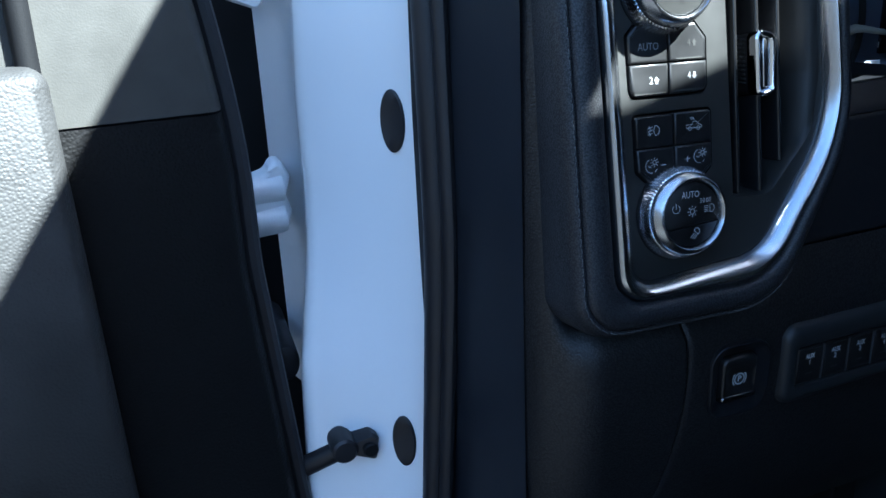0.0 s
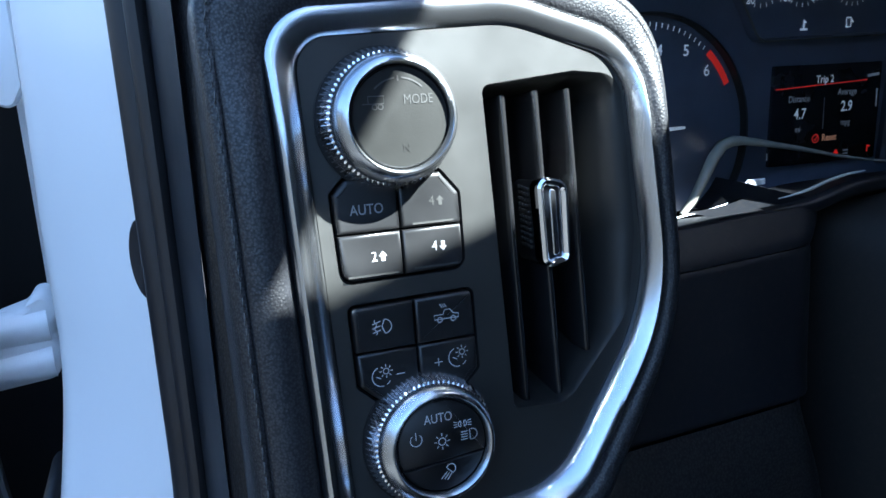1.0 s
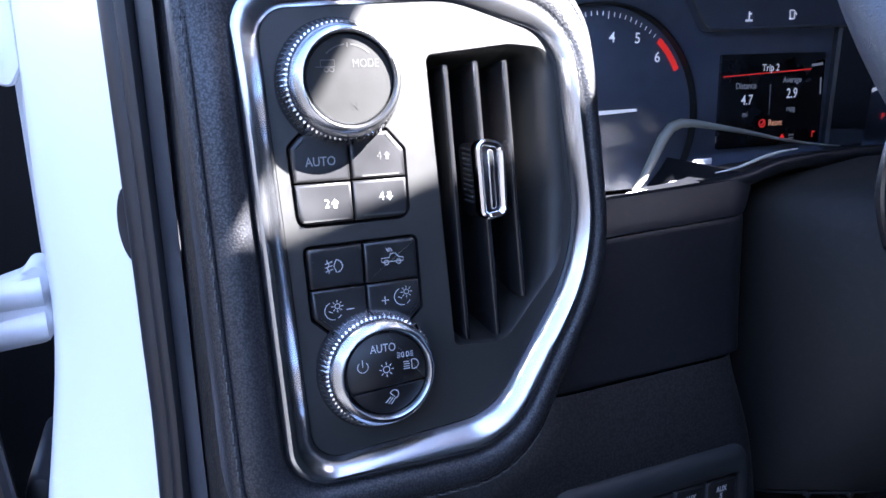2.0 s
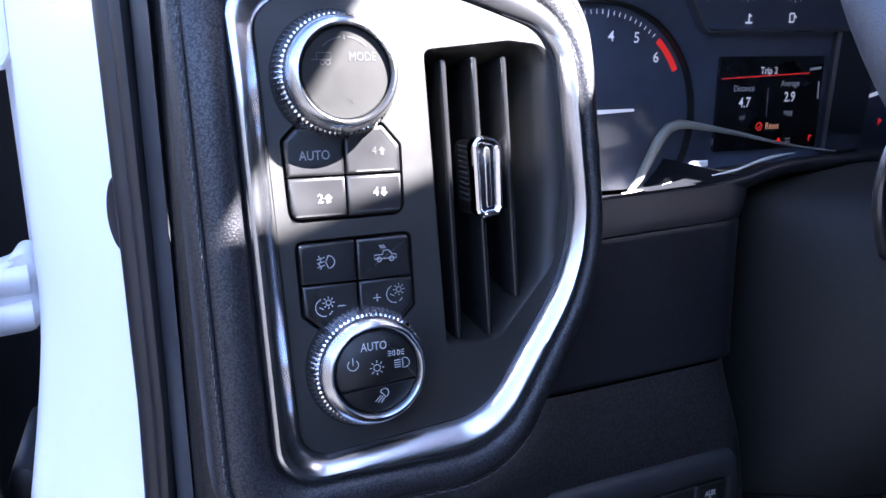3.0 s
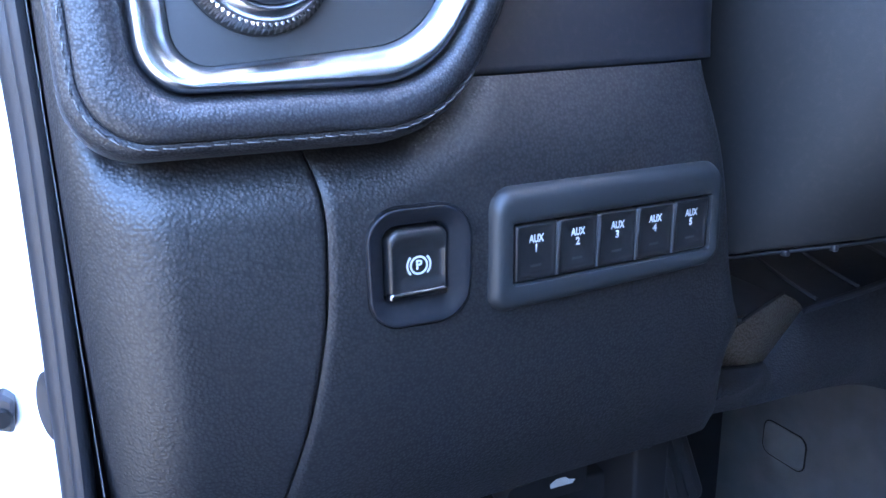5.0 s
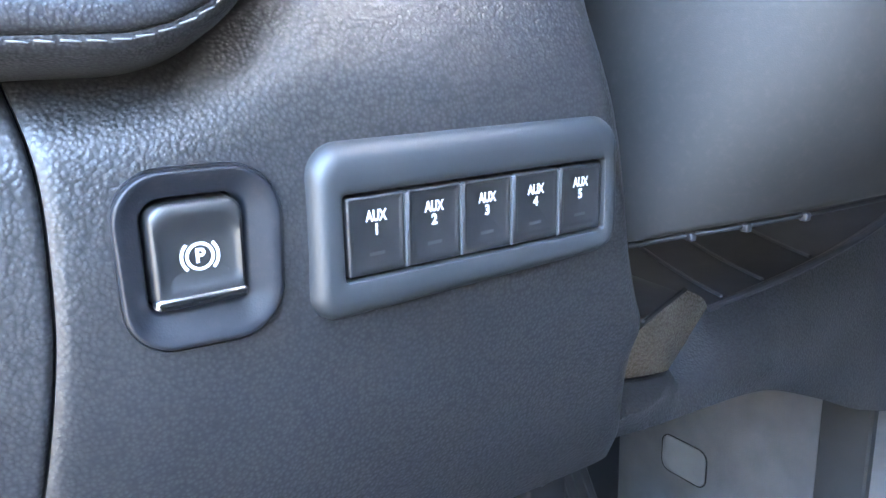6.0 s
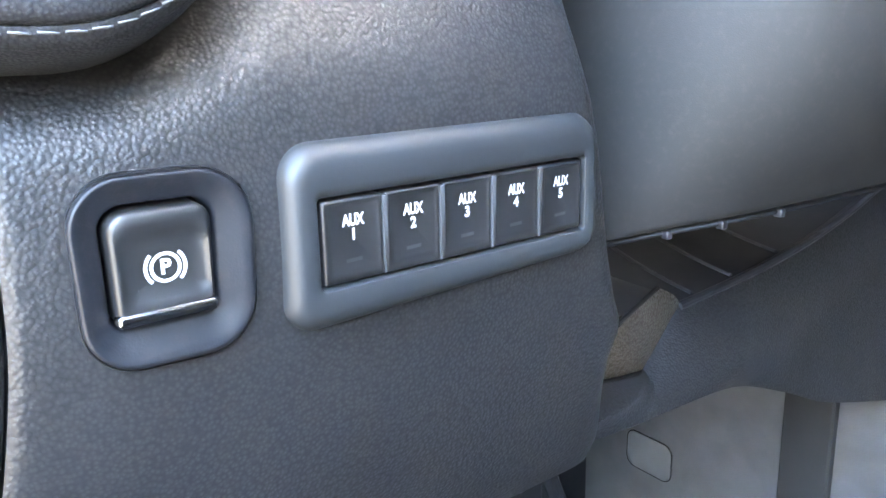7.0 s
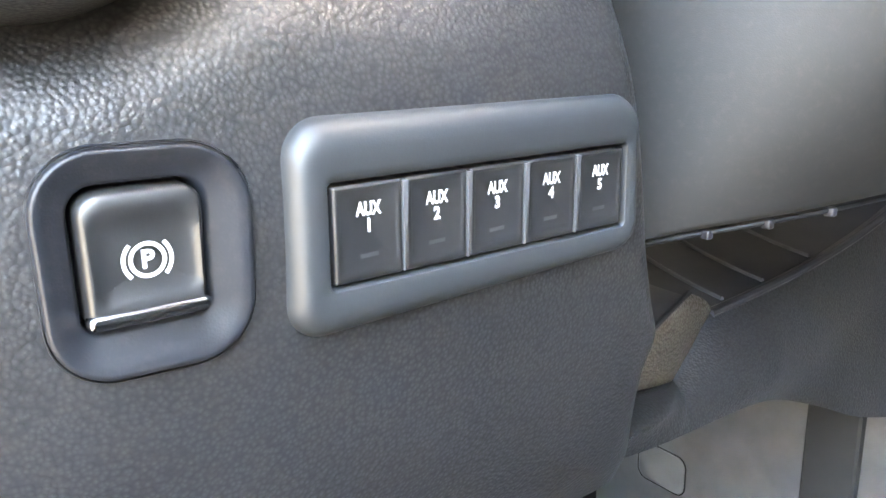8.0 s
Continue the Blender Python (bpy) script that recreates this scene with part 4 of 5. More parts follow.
part("chrome_lip", skin([raise_loop(lip, 0.0, on_knee), raise_loop(lip, 0.0022, on_knee), raise_loop(offset(lip, -0.0003), 0.0030, on_knee), raise_loop(offset(lip, -0.0008), 0.0035, on_knee), raise_loop(offset(lip, -0.0013), 0.0036, on_knee)]), SMOKE, brake, "thin smoky chrome lip", sharp=60)
cx, cz = 0.3155, 1.1213
bm = words("P", cx, cz, 0.0036, on_knee, 0.0016, bold=0.035)
strokes([arc(cx, cz, 0.0034, 0, 360, 30), arc(cx, cz, 0.0048, 135, 225), arc(cx, cz, 0.0048, -45, 45)], 0.00085, on_knee, 0.0016, bm)
part("icon", bm, MARK, brake)

# ---------------------------------------------------------------- bank of five auxiliary switches
bank = thing("aux_switch_bank", (0.40, 0.375, 1.095), "black bank of five auxiliary switches", "switch bank")
BO = rounded([(0.3460, 1.0945, 0.009), (0.4672, 1.1000, 0.010), (0.4656, 1.1490, 0.010), (0.3462, 1.1476, 0.010)], 10)
BI = rounded([(0.3562, 1.1074, 0.0012), (0.4588, 1.1089, 0.0012), (0.4582, 1.1340, 0.0012), (0.3562, 1.1324, 0.0012)], 10)
bm = skin([raise_loop(lerp2(BO, BI, f), w, on_knee) for f, w in ((-0.04, -0.006), (0.0, -0.0002), (0.05, 0.0014), (0.12, 0.0028), (0.22, 0.0041), (0.34, 0.0049), (0.50, 0.0053), (0.80, 0.0051), (0.93, 0.0046), (0.98, 0.0036), (1.0, -0.004))], last=True)
part("frame", bm, BEZELP, bank, sharp=40)
# dividers paler than the bezel, painting the highlight on the switch edges
FINM = material("divider_highlight", (0.040, 0.041, 0.044), 0.42)
PITCH, UNLIT = 0.02024, material("unlit_indicator", (0.022, 0.022, 0.023), 0.4)
for i in range(5):
    u0, u1 = 0.3568 + PITCH * i, 0.3568 + PITCH * (i + 1) - 0.0007
    dz = 0.00032 * i
    zb, zt = 1.1080 + dz, 1.1318 + dz
    o = rounded([(u0, zb, 0.0008), (u1, zb + 0.0003, 0.0008), (u1, zt + 0.0003, 0.0008), (u0, zt, 0.0008)], 4)
    d = rounded([(u0 + 0.0022, zb + 0.0036, 0.0018), (u1 - 0.0020, zb + 0.0038, 0.0018), (u1 - 0.0020, zt - 0.0014, 0.0012), (u0 + 0.0022, zt - 0.0016, 0.0012)], 4)
    bm = skin([raise_loop(o, -0.004, on_knee), raise_loop(o, 0.0034, on_knee), raise_loop(offset(o, -0.0003), 0.0040, on_knee), raise_loop(offset(o, -0.0007), 0.0043, on_knee), raise_loop(lerp2(o, d, 0.6), 0.0043, on_knee), raise_loop(lerp2(o, d, 0.85), 0.0041, on_knee), raise_loop(d, 0.0039, on_knee)])
    sw = part("switch", bm, BUTTON, bank, sharp=40)
    bm = words("AUX", (u0 + u1) / 2, zt - 0.0062, 0.0031, on_knee, 0.0039, 0.72, bold=0.04)
    part("lettering", bm, MARK, sw)
    part("lettering", words(str(i + 1), (u0 + u1) / 2, zt - 0.0103, 0.0031, on_knee, 0.0039, 0.9, bold=0.04), MARK, sw)
    part("indicator", strokes([[((u0 + u1) / 2 - 0.0026, zb + 0.0062), ((u0 + u1) / 2 + 0.0026, zb + 0.0064)]], 0.0011, on_knee, 0.0039), UNLIT, sw)
    if i < 4:
        fin = [(u1 - 0.0004, zt - 0.0004), (u1 + 0.0012, zt - 0.0002), (u1 + 0.0010, zt - 0.0105), (u1 + 0.0004, zt - 0.0130), (u1 + 0.0002, zb + 0.0006), (u1 + 0.00005, zb + 0.0006), (u1 - 0.0001, zt - 0.0130)]
        part("divider", skin([raise_loop(fin, 0.0, on_knee), raise_loop(fin, 0.0049, on_knee)]), FINM, bank, "slim grey divider between switches, paled for its edge highlight")

# ---------------------------------------------------------------- instrument cluster
cluster = thing("instrument_cluster", (0.56, 0.52, 1.27), "black instrument cluster with rev counter and trip screen", "instrument cluster")
CY = 0.520
glass_face = on_wall(CY)
bm = bmesh.new()
slab(bm, (0.400, CY, 1.262), (0.86, CY + 0.02, 1.46))
part("face", bm, CLUSTER, cluster)
# rev counter: ticks, numerals, red band, needle
TX, TZ, TR = 0.4555, 1.3085, 0.0680
tacho = part("rev_counter", skin([[Vector((TX + r * math.cos(a), CY - w, TZ + r * math.sin(a))) for a in (2 * math.pi * k / 64 for k in range(64))] for r, w in ((0.0735, 0.0005), (0.0735, 0.006), (0.0722, 0.006), (0.0716, 0.001))], last=False), PLATE, cluster)
marks = []
for k in range(61):
    a = radians(228 - 216 * k / 60)
    r0 = TR - (0.0046 if k % 10 == 0 else 0.0028)
    marks.append([(TX + r0 * math.cos(a), TZ + r0 * math.sin(a)), (TX + TR * math.cos(a), TZ + TR * math.sin(a))])
part("ticks", strokes(marks[:50], 0.0007, glass_face, 0.0008), LIT_WHITE, tacho)
part("red_band", strokes([arc(TX, TZ, TR - 0.0015, 48, 27, 12)], 0.0042, glass_face, 0.0009), LIT_RED, tacho)
for n, u, v in (("4", 0.4650, 1.3600), ("5", 0.4838, 1.3592), ("6", 0.4992, 1.3470), ("3", 0.4440, 1.3640), ("2", 0.4220, 1.3560)):
    part("numeral", words(n, u, v, 0.0064, glass_face, 0.0012), LIT_WHITE, tacho)
needle = rounded([(0.4500, 1.3122, 0.0006), (0.4822, 1.3136, 0.0006), (0.4822, 1.3152, 0.0006), (0.4500, 1.3150, 0.0006)], 3)
part("needle", skin([raise_loop(needle, 0.004, glass_face), raise_loop(needle, 0.0056, glass_face)], first=True), LIT_WHITE, tacho)
# upper gauge pod with rounded lower edge
POD = rounded([(0.5320, 1.3625, 0.010), (0.7600, 1.3660, 0.012), (0.7800, 1.44, 0.004), (0.4860, 1.44, 0.004)], 6)
pod = part("gauge_pod", skin([raise_loop(POD, 0.0, glass_face), raise_loop(POD, 0.0075, glass_face), raise_loop(offset(POD, -0.0010), 0.0082, glass_face), raise_loop(offset(POD, -0.0024), 0.0060, glass_face)]), CLUSTER, cluster)
part("pod_rim", skin([raise_loop(offset(POD, d), w, glass_face) for d, w in ((0.0002, 0.0070), (0.0002, 0.0084), (-0.0007, 0.0084))], last=False), material("grey_rim", (0.10, 0.105, 0.10), 0.3), pod)
for cx0 in (0.5320, 0.5640, 0.6040, 0.660):
    gz = 1.4020
    bm = strokes([[(cx0 + 0.017 * math.cos(a), gz + 0.017 * math.sin(a)), (cx0 + 0.0195 * math.cos(a), gz + 0.0195 * math.sin(a))] for a in (radians(200 + 14 * k) for k in range(11))], 0.0006, glass_face, 0.0066)
    part("ticks", bm, LIT_WHITE, pod)
    part("needle", strokes([[(cx0 + 0.002, gz + 0.010), (cx0 + 0.0045, gz - 0.014)]], 0.0013, glass_face, 0.0070), LIT_WHITE, pod)
part("lettering", words("120", 0.5225, 1.3870, 0.0048, glass_face, 0.0066), LIT_WHITE, pod)
part("lettering", words("160", 0.5505, 1.3880, 0.0048, glass_face, 0.0066), LIT_WHITE, pod)
part("lettering", words("260", 0.5755, 1.3885, 0.0048, glass_face, 0.0066), LIT_WHITE, pod)
part("lettering", words("E", 0.5915, 1.3895, 0.0048, glass_face, 0.0066), LIT_RED, pod)
part("lettering", words("F", 0.6180, 1.3895, 0.0048, glass_face, 0.0066), LIT_WHITE, pod)
part("icon", strokes([[(0.5665, 1.3695), (0.5665, 1.3750)], [(0.5635, 1.3692), (0.5695, 1.3692)], [(0.5665, 1.3735), (0.5685, 1.3735)]], 0.0013, glass_face, 0.0066), LIT_WHITE, pod)
part("icon", strokes([box_outline(0.6005, 1.3700, 0.6045, 1.3755, 0.0006, 3) + [(0.6011, 1.3700)], [(0.6050, 1.3745), (0.6065, 1.3725)]], 0.0010, glass_face, 0.0066), LIT_WHITE, pod)
# trip screen
SCR = box_outline(0.5500, 1.2840, 0.6400, 1.3475, 0.001, 3)
scr = part("trip_screen", skin([raise_loop(SCR, 0.0, glass_face), raise_loop(SCR, 0.0022, glass_face)]), SCREEN, cluster)
S = 0.0022
part("lettering", words("Trip 2", 0.5918, 1.3378, 0.0046, glass_face, S, 0.9), LIT_WHITE, scr)
part("rule", strokes([[(0.5520, 1.3330), (0.6280, 1.3360)]], 0.0007, glass_face, S), LIT_RED, scr)
part("rule", strokes([[(0.6280, 1.3385), (0.6380, 1.3395)]], 0.0018, glass_face, S), LIT_DIM, scr)
part("lettering", words("Distance", 0.5715, 1.3262, 0.0040, glass_face, S, 0.85), LIT_DIM, scr)
part("lettering", words("Average", 0.6115, 1.3290, 0.0040, glass_face, S, 0.85), LIT_DIM, scr)
part("lettering", words("4.7", 0.5730, 1.3165, 0.0066, glass_face, S, 0.85), LIT_WHITE, scr)
part("lettering", words("2.9", 0.6120, 1.3195, 0.0066, glass_face, S, 0.85), LIT_WHITE, scr)
part("lettering", words("mi", 0.5720, 1.3068, 0.0038, glass_face, S, 0.85), LIT_DIM, scr)
part("lettering", words("mpg", 0.6120, 1.3092, 0.0038, glass_face, S, 0.85), LIT_DIM, scr)
part("lettering", words("Reset", 0.5990, 1.3000, 0.0044, glass_face, S, 0.85), material("lit_orange", (0.75, 0.35, 0.20), 0.5, emit=0.016, blotch=0), scr)
part("icon", strokes([arc(0.5875, 1.3000, 0.0026, 0, 360), [(0.5862, 1.3000), (0.5872, 1.2987), (0.5890, 1.3013)]], 0.0009, glass_face, S), LIT_RED, scr)
part("scroll_bar", strokes([[(0.6372, 1.3300), (0.6378, 1.3180)]], 0.0014, glass_face, S), LIT_DIM, scr)
part("divider", strokes([[(0.5925, 1.3265), (0.5930, 1.3060)]], 0.0003, glass_face, S), LIT_DIM, scr)
part("telltale", strokes([[(0.6040, 1.2890), (0.6080, 1.2890)], [(0.6060, 1.2875), (0.6060, 1.2915)]], 0.0022, glass_face, S), LIT_RED, scr)
part("telltale", strokes([[(0.6120, 1.2905 - 0.0022 * k), (0.6165, 1.2905 - 0.0022 * k)] for k in range(3)], 0.0009, glass_face, S), LIT_DIM, scr)
part("telltale", strokes([[(0.6335, 1.2880), (0.6335, 1.2925)], [(0.6335, 1.2920), (0.6360, 1.2915)]], 0.0012, glass_face, S), LIT_RED, scr)
part("telltale", words("E", 0.5500, 1.2905, 0.0042, glass_face, 0.0012), LIT_DIM, cluster)
part("telltale", strokes([[(0.5640, 1.2902), (0.5680, 1.2902)], arc(0.5712, 1.2905, 0.0026, 0, 360), arc(0.5712, 1.2905, 0.0037, 140, 220), arc(0.5712, 1.2905, 0.0037, -40, 40)], 0.0008, glass_face, 0.0012), LIT_DIM, cluster)
# raised grey pillar between the screen and the speed dial, and the dial's start
strip = rounded([(0.6440, 1.2790, 0.002), (0.6800, 1.2790, 0.002), (0.6900, 1.3660, 0.004), (0.6480, 1.3660, 0.004)], 4)
part("divider_panel", skin([raise_loop(strip, 0.0, glass_face), raise_loop(strip, 0.004, glass_face), raise_loop(offset(strip, -0.002), 0.006, glass_face)]), material("blue_grey_plastic", (0.030, 0.034, 0.045), 0.4), cluster)
part("speed_needle", strokes([[(0.688, 1.3185), (0.7050, 1.3230)]], 0.0028, glass_face, 0.001), LIT_WHITE, cluster)
part("telltale", words("P", 0.7020, 1.2990, 0.0048, glass_face, 0.001), LIT_RED, cluster)
# badge: plain bar in place of lettering; its line glows in place of chrome shine
part("badge_line", strokes([[(0.4645, 1.2640), (0.4910, 1.2668), (0.5020, 1.2690), (0.5100, 1.2760), (0.5160, 1.2815), (0.5290, 1.2815)]], 0.0011, on_wall(0.497), 0.0), LIT_WHITE, cluster, "thin glowing line, in place of chrome shine, with a small plain badge")
part("badge", skin([raise_loop(box_outline(0.5170, 1.2782, 0.5290, 1.2812, 0.0004, 2), w, on_wall(0.498)) for w in (0, 0.0014)], first=True), material("badge_silver", (0.7, 0.7, 0.7), 0.4), cluster)
# pale tube that paints the sunlit streak along the ledge
part("sunlit_line", tube([ledge_front(x) + Vector((0.002, 0.011, 0.0016)) for x in span(0.484, 0.540, 16)], [0.0003 + 0.0007 * math.sin(math.pi * k / 16) for k in range(17)], 8), material("sunlit_pale", (0.5, 0.49, 0.44), 0.5), cluster)
# pale tube built in place of the sunlit arch reflected in the lens
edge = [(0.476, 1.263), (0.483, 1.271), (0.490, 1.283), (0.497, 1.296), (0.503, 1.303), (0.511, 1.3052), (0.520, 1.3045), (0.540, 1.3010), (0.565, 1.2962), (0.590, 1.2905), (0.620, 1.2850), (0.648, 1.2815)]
part("lens_reflection", tube([Vector((u, 0.506, v)) for u, v in edge], [0.0020, 0.0026, 0.0032, 0.0036, 0.0036, 0.0033, 0.0026, 0.0020, 0.0015, 0.0011, 0.0008, 0.0006], 12), material("reflection_pale", (0.24, 0.235, 0.20), 0.6), cluster, "pale curved tube imitating a reflection in the lens below the dials")
# hood over the dials
bm = surface(lambda u, v: Vector((0.385 + 0.50 * u, 0.40 + 0.125 * v, 1.425 + 0.012 * math.sin(math.pi * u))), span(0, 1, 20), span(0, 1, 6))
bmesh.ops.solidify(bm, geom=bm.faces, thickness=0.012)
part("hood", bm, LEATHER, cluster)
# clear lens
lens = bpy.data.materials.new("clear_lens")
lens.use_nodes = True
ln = lens.node_tree.nodes
ln.remove(ln["Principled BSDF"])
clear, gloss, both, fres = (ln.new("ShaderNodeBsdf" + k) if k in ("Transparent", "Glossy") else ln.new(k) for k in ("Transparent", "Glossy", "ShaderNodeMixShader", "ShaderNodeFresnel"))
gloss.inputs["Roughness"].default_value, fres.inputs["IOR"].default_value = 0.03, 1.16
lens.node_tree.links.new(fres.outputs["Fac"], both.inputs["Fac"])
lens.node_tree.links.new(clear.outputs["BSDF"], both.inputs[1])
lens.node_tree.links.new(gloss.outputs["BSDF"], both.inputs[2])
lens.node_tree.links.new(both.outputs["Shader"], ln["Material Output"].inputs["Surface"])
bm = surface(lambda u, v: Vector((0.402 + 0.455 * u, 0.478 + 0.028 * (1 - v) ** 2 + 0.012 * math.sin(math.pi * u), 1.283 + 0.135 * v)), span(0, 1, 24), span(0, 1, 10))
cover = part("lens", bm, lens, cluster, "clear curved plastic lens")
cover.data.flip_normals()
cover.visible_shadow = False

# ---------------------------------------------------------------- steering column and wheel
column = thing("steering_column", (0.60, 0.40, 1.10), "black plastic steering column shroud", "steering column")


# plan of the shroud's lower edge: a rounded quarter, its height rising to the front
TURN = [radians(k) for k in (0, 10, 20, 30, 40, 50, 60, 75, 90)]
PLAN_X = [(i / 8, 0.625 - 0.1250 * math.cos(k) ** 0.83) for i, k in enumerate(TURN)]
PLAN_Y = [(i / 8, 0.49 - 0.13 * math.sin(k) ** 0.83) for i, k in enumerate(TURN)]
PLAN_Z = [(0.0, 1.076), (0.25, 1.0847), (0.375, 1.0873), (0.5, 1.0928), (0.625, 1.0970), (0.75, 1.1003), (0.875, 1.1040), (1.0, 1.1055)]


def shroud(h, fx, fy, top=None):
    """Outline of the shroud h metres over its lower edge, swollen by fx and fy."""
    half = []
    for s in span(0, 1, 40):
        x, y = 0.625 + (curve_at(PLAN_X, s) - 0.625) * fx, 0.49 + (curve_at(PLAN_Y, s) - 0.49) * (1 + 0.54 * (fy - 1))
        z = curve_at(PLAN_Z, s) + h if top is None else top
        if top is not None:
            z = top + 0.006 - 0.026 * max(0.0, (0.575 - min(x, 1.25 - x)) / 0.075) ** 1.3
        half.append(Vector((x, y, z)))
    return half + [Vector((1.25 - p.x, p.y, p.z)) for p in half[-2::-1]]


bm = skin([shroud(h, fx, fy) for h, fx, fy in ((0.0, 0.96, 0.96), (0.001, 1.0, 1.0), (0.003, 1.0, 1.02), (0.010, 0.994, 1.09), (0.022, 0.982, 1.22), (0.040, 0.962, 1.38), (0.065, 0.940, 1.52), (0.095, 0.922, 1.56), (0.120, 0.915, 1.50))] + [shroud(0, 0.91, 1.42, 1.240), shroud(0, 0.905, 1.30, 1.262), shroud(0, 0.895, 1.05, 1.276), shroud(0, 0.88, 0.65, 1.2815), shroud(0, 0.86, 0.25, 1.2828)], close=False, last=False)
part("shroud", bm, COLUMNP, column, sharp=60)
bm = skin([shroud(0.0, 0.96, 0.96), [Vector((p.x, min(p.y + 0.10, 0.60), p.z + 0.004)) for p in shroud(0.0, 0.9, 0.9)]], close=False, last=False)
part("underside", bm, BLACK, column)
lip = [p + Vector((0, 0.003, -0.0022)) for p in shroud(0.0, 0.99, 0.99)[8:60]]
part("lower_lip", tube(lip, 0.0011, 8), BLACK, column)
for k in (14, 20, 25):
    p = lip[k]
    part("clip", slab(bmesh.new(), p + Vector((-0.0018, -0.0022, -0.0026)), p + Vector((0.0018, 0.002, 0.0012)), 0.0009), RUBBER, column)

wheel = thing("steering_wheel", (0.605, 0.27, 1.39), "black leather steering wheel with stitched seams", "steering wheel")
WC, WT = Vector((0.6100, 0.279, 1.357)), radians(34)


def on_wheel(r, a, h=0.0):
    """A place on the wheel: radius, angle, height towards the driver."""
    u, v = r * math.cos(a), r * math.sin(a)
    return WC + Vector((u, v * math.sin(WT) - h * math.cos(WT), v * math.cos(WT) + h * math.sin(WT)))


loops = []
for k in range(96):
    a = 2 * math.pi * k / 96
    loops.append([on_wheel(0.1845 + 0.0160 * math.cos(t), a, 0.0150 * math.sin(t)) for t in (2 * math.pi * j / 18 for j in range(18))])
bm = skin(loops + [loops[0]], last=False)
bmesh.ops.remove_doubles(bm, verts=bm.verts, dist=1e-6)
part("rim", bm, material("wheel_leather", (0.050, 0.052, 0.057), 0.5, grain=0.5, size=0.0008), wheel, "grey leather rim")
bm = bmesh.new()
for k in range(360):
    a, b = 2 * math.pi * k / 360, 2 * math.pi * (k + 0.6) / 360
    tube([on_wheel(0.1672, a, 0.0055), on_wheel(0.1668, (a + b) / 2, 0.0055), on_wheel(0.1672, b, 0.0055)], 0.0005, 4, True, bm)
part("stitching", bm, THREAD, wheel, "grey thread stitching")
hub = [on_wheel(0.07 * (abs(math.cos(t)) ** 4 + abs(math.sin(t)) ** 4) ** -0.25, t) for t in (2 * math.pi * k / 40 for k in range(40))]
for nm, lo, hi in (("spoke", 176, 196), ("spoke", -16, 4), ("spoke", 255, 285)):
    bm = skin([[on_wheel(r, radians(lo), h0), on_wheel(r, radians(hi), h0), on_wheel(r, radians(hi), h1), on_wheel(r, radians(lo), h1)] for r, h0, h1 in ((0.05, -0.015, 0.012), (0.11, -0.010, 0.008), (0.170, -0.006, 0.004))], first=True)
    bmesh.ops.bevel(bm, geom=bm.edges[:], offset=0.003, segments=2, affect="EDGES")
    part(nm, bm, SMOOTHP, wheel)
bm = skin([[WC + (p - WC) * f + Vector((0, -math.cos(WT), math.sin(WT))) * h for p in hub] for f, h in ((0.9, -0.04), (1.0, 0.0), (0.97, 0.018), (0.85, 0.026), (0.4, 0.03))], first=True)
part("hub", bm, LEATHER, wheel)

pod = rounded([(0.4960, 1.2580, 0.008), (0.550, 1.2540, 0.008), (0.550, 1.320, 0.008), (0.4910, 1.3150, 0.008), (0.4832, 1.2885, 0.050)], 6)
put = lambda u, v, w=0.0: Vector((u, 0.335 - w, v))
bm = skin([raise_loop(offset(pod, d), w, put) for d, w in ((-0.0065, -0.006), (-0.003, -0.0025), (0, 0.0), (-0.001, 0.002))])
pod_part = part("spoke_switch", bm, SMOOTHP, wheel)
part("chrome_edge", skin([raise_loop(offset(pod, d), w, put) for d, w in ((0.0002, 0.0), (0.0, 0.0026), (-0.0012, 0.0036), (-0.0030, 0.0034), (-0.0042, 0.0018))], last=False), CHROME, pod_part, "thin chrome edge")

# ---------------------------------------------------------------- knee bolster with its open tray
bolster = thing("knee_bolster", (0.62, 0.45, 0.98), "black grained knee bolster with an open ribbed tray", "knee bolster")


def tray_edge(x):
    """Front edge of the tray: depth and height."""
    f = (x - 0.5961) / 0.2178
    return 0.4387 + 0.0141 * f, 1.0357 + 0.0095 * f + 0.008 * f * f + 0.014 * f**3


# ribs are paler than the tray floor
RIBM = material("pale_rib", (0.050, 0.052, 0.056), 0.4)
LT, TP, RT, BR, BL = Vector((0.5195, 0.410, 1.0503)), Vector((0.5765, 0.437, 1.0492)), Vector((0.5950, 0.4388, 1.0362)), Vector((0.5571, 0.430, 1.0114)), Vector((0.5100, 0.416, 1.0195))


def bolster_top(x):
    """Upper edge of the bolster's face: under the ramp, then along the tray."""
    if x > RT.x:
        y, z = tray_edge(x)
        return Vector((x, y, z))
    if x > BR.x:
        return BR.lerp(RT, (x - BR.x) / (RT.x - BR.x))
    if x < BL.x:
        return Vector((x, BL.y + 0.3 * (BL.x - x), BL.z - 0.8 * (BL.x - x)))
    return BL.lerp(BR, (x - BL.x) / (BR.x - BL.x))


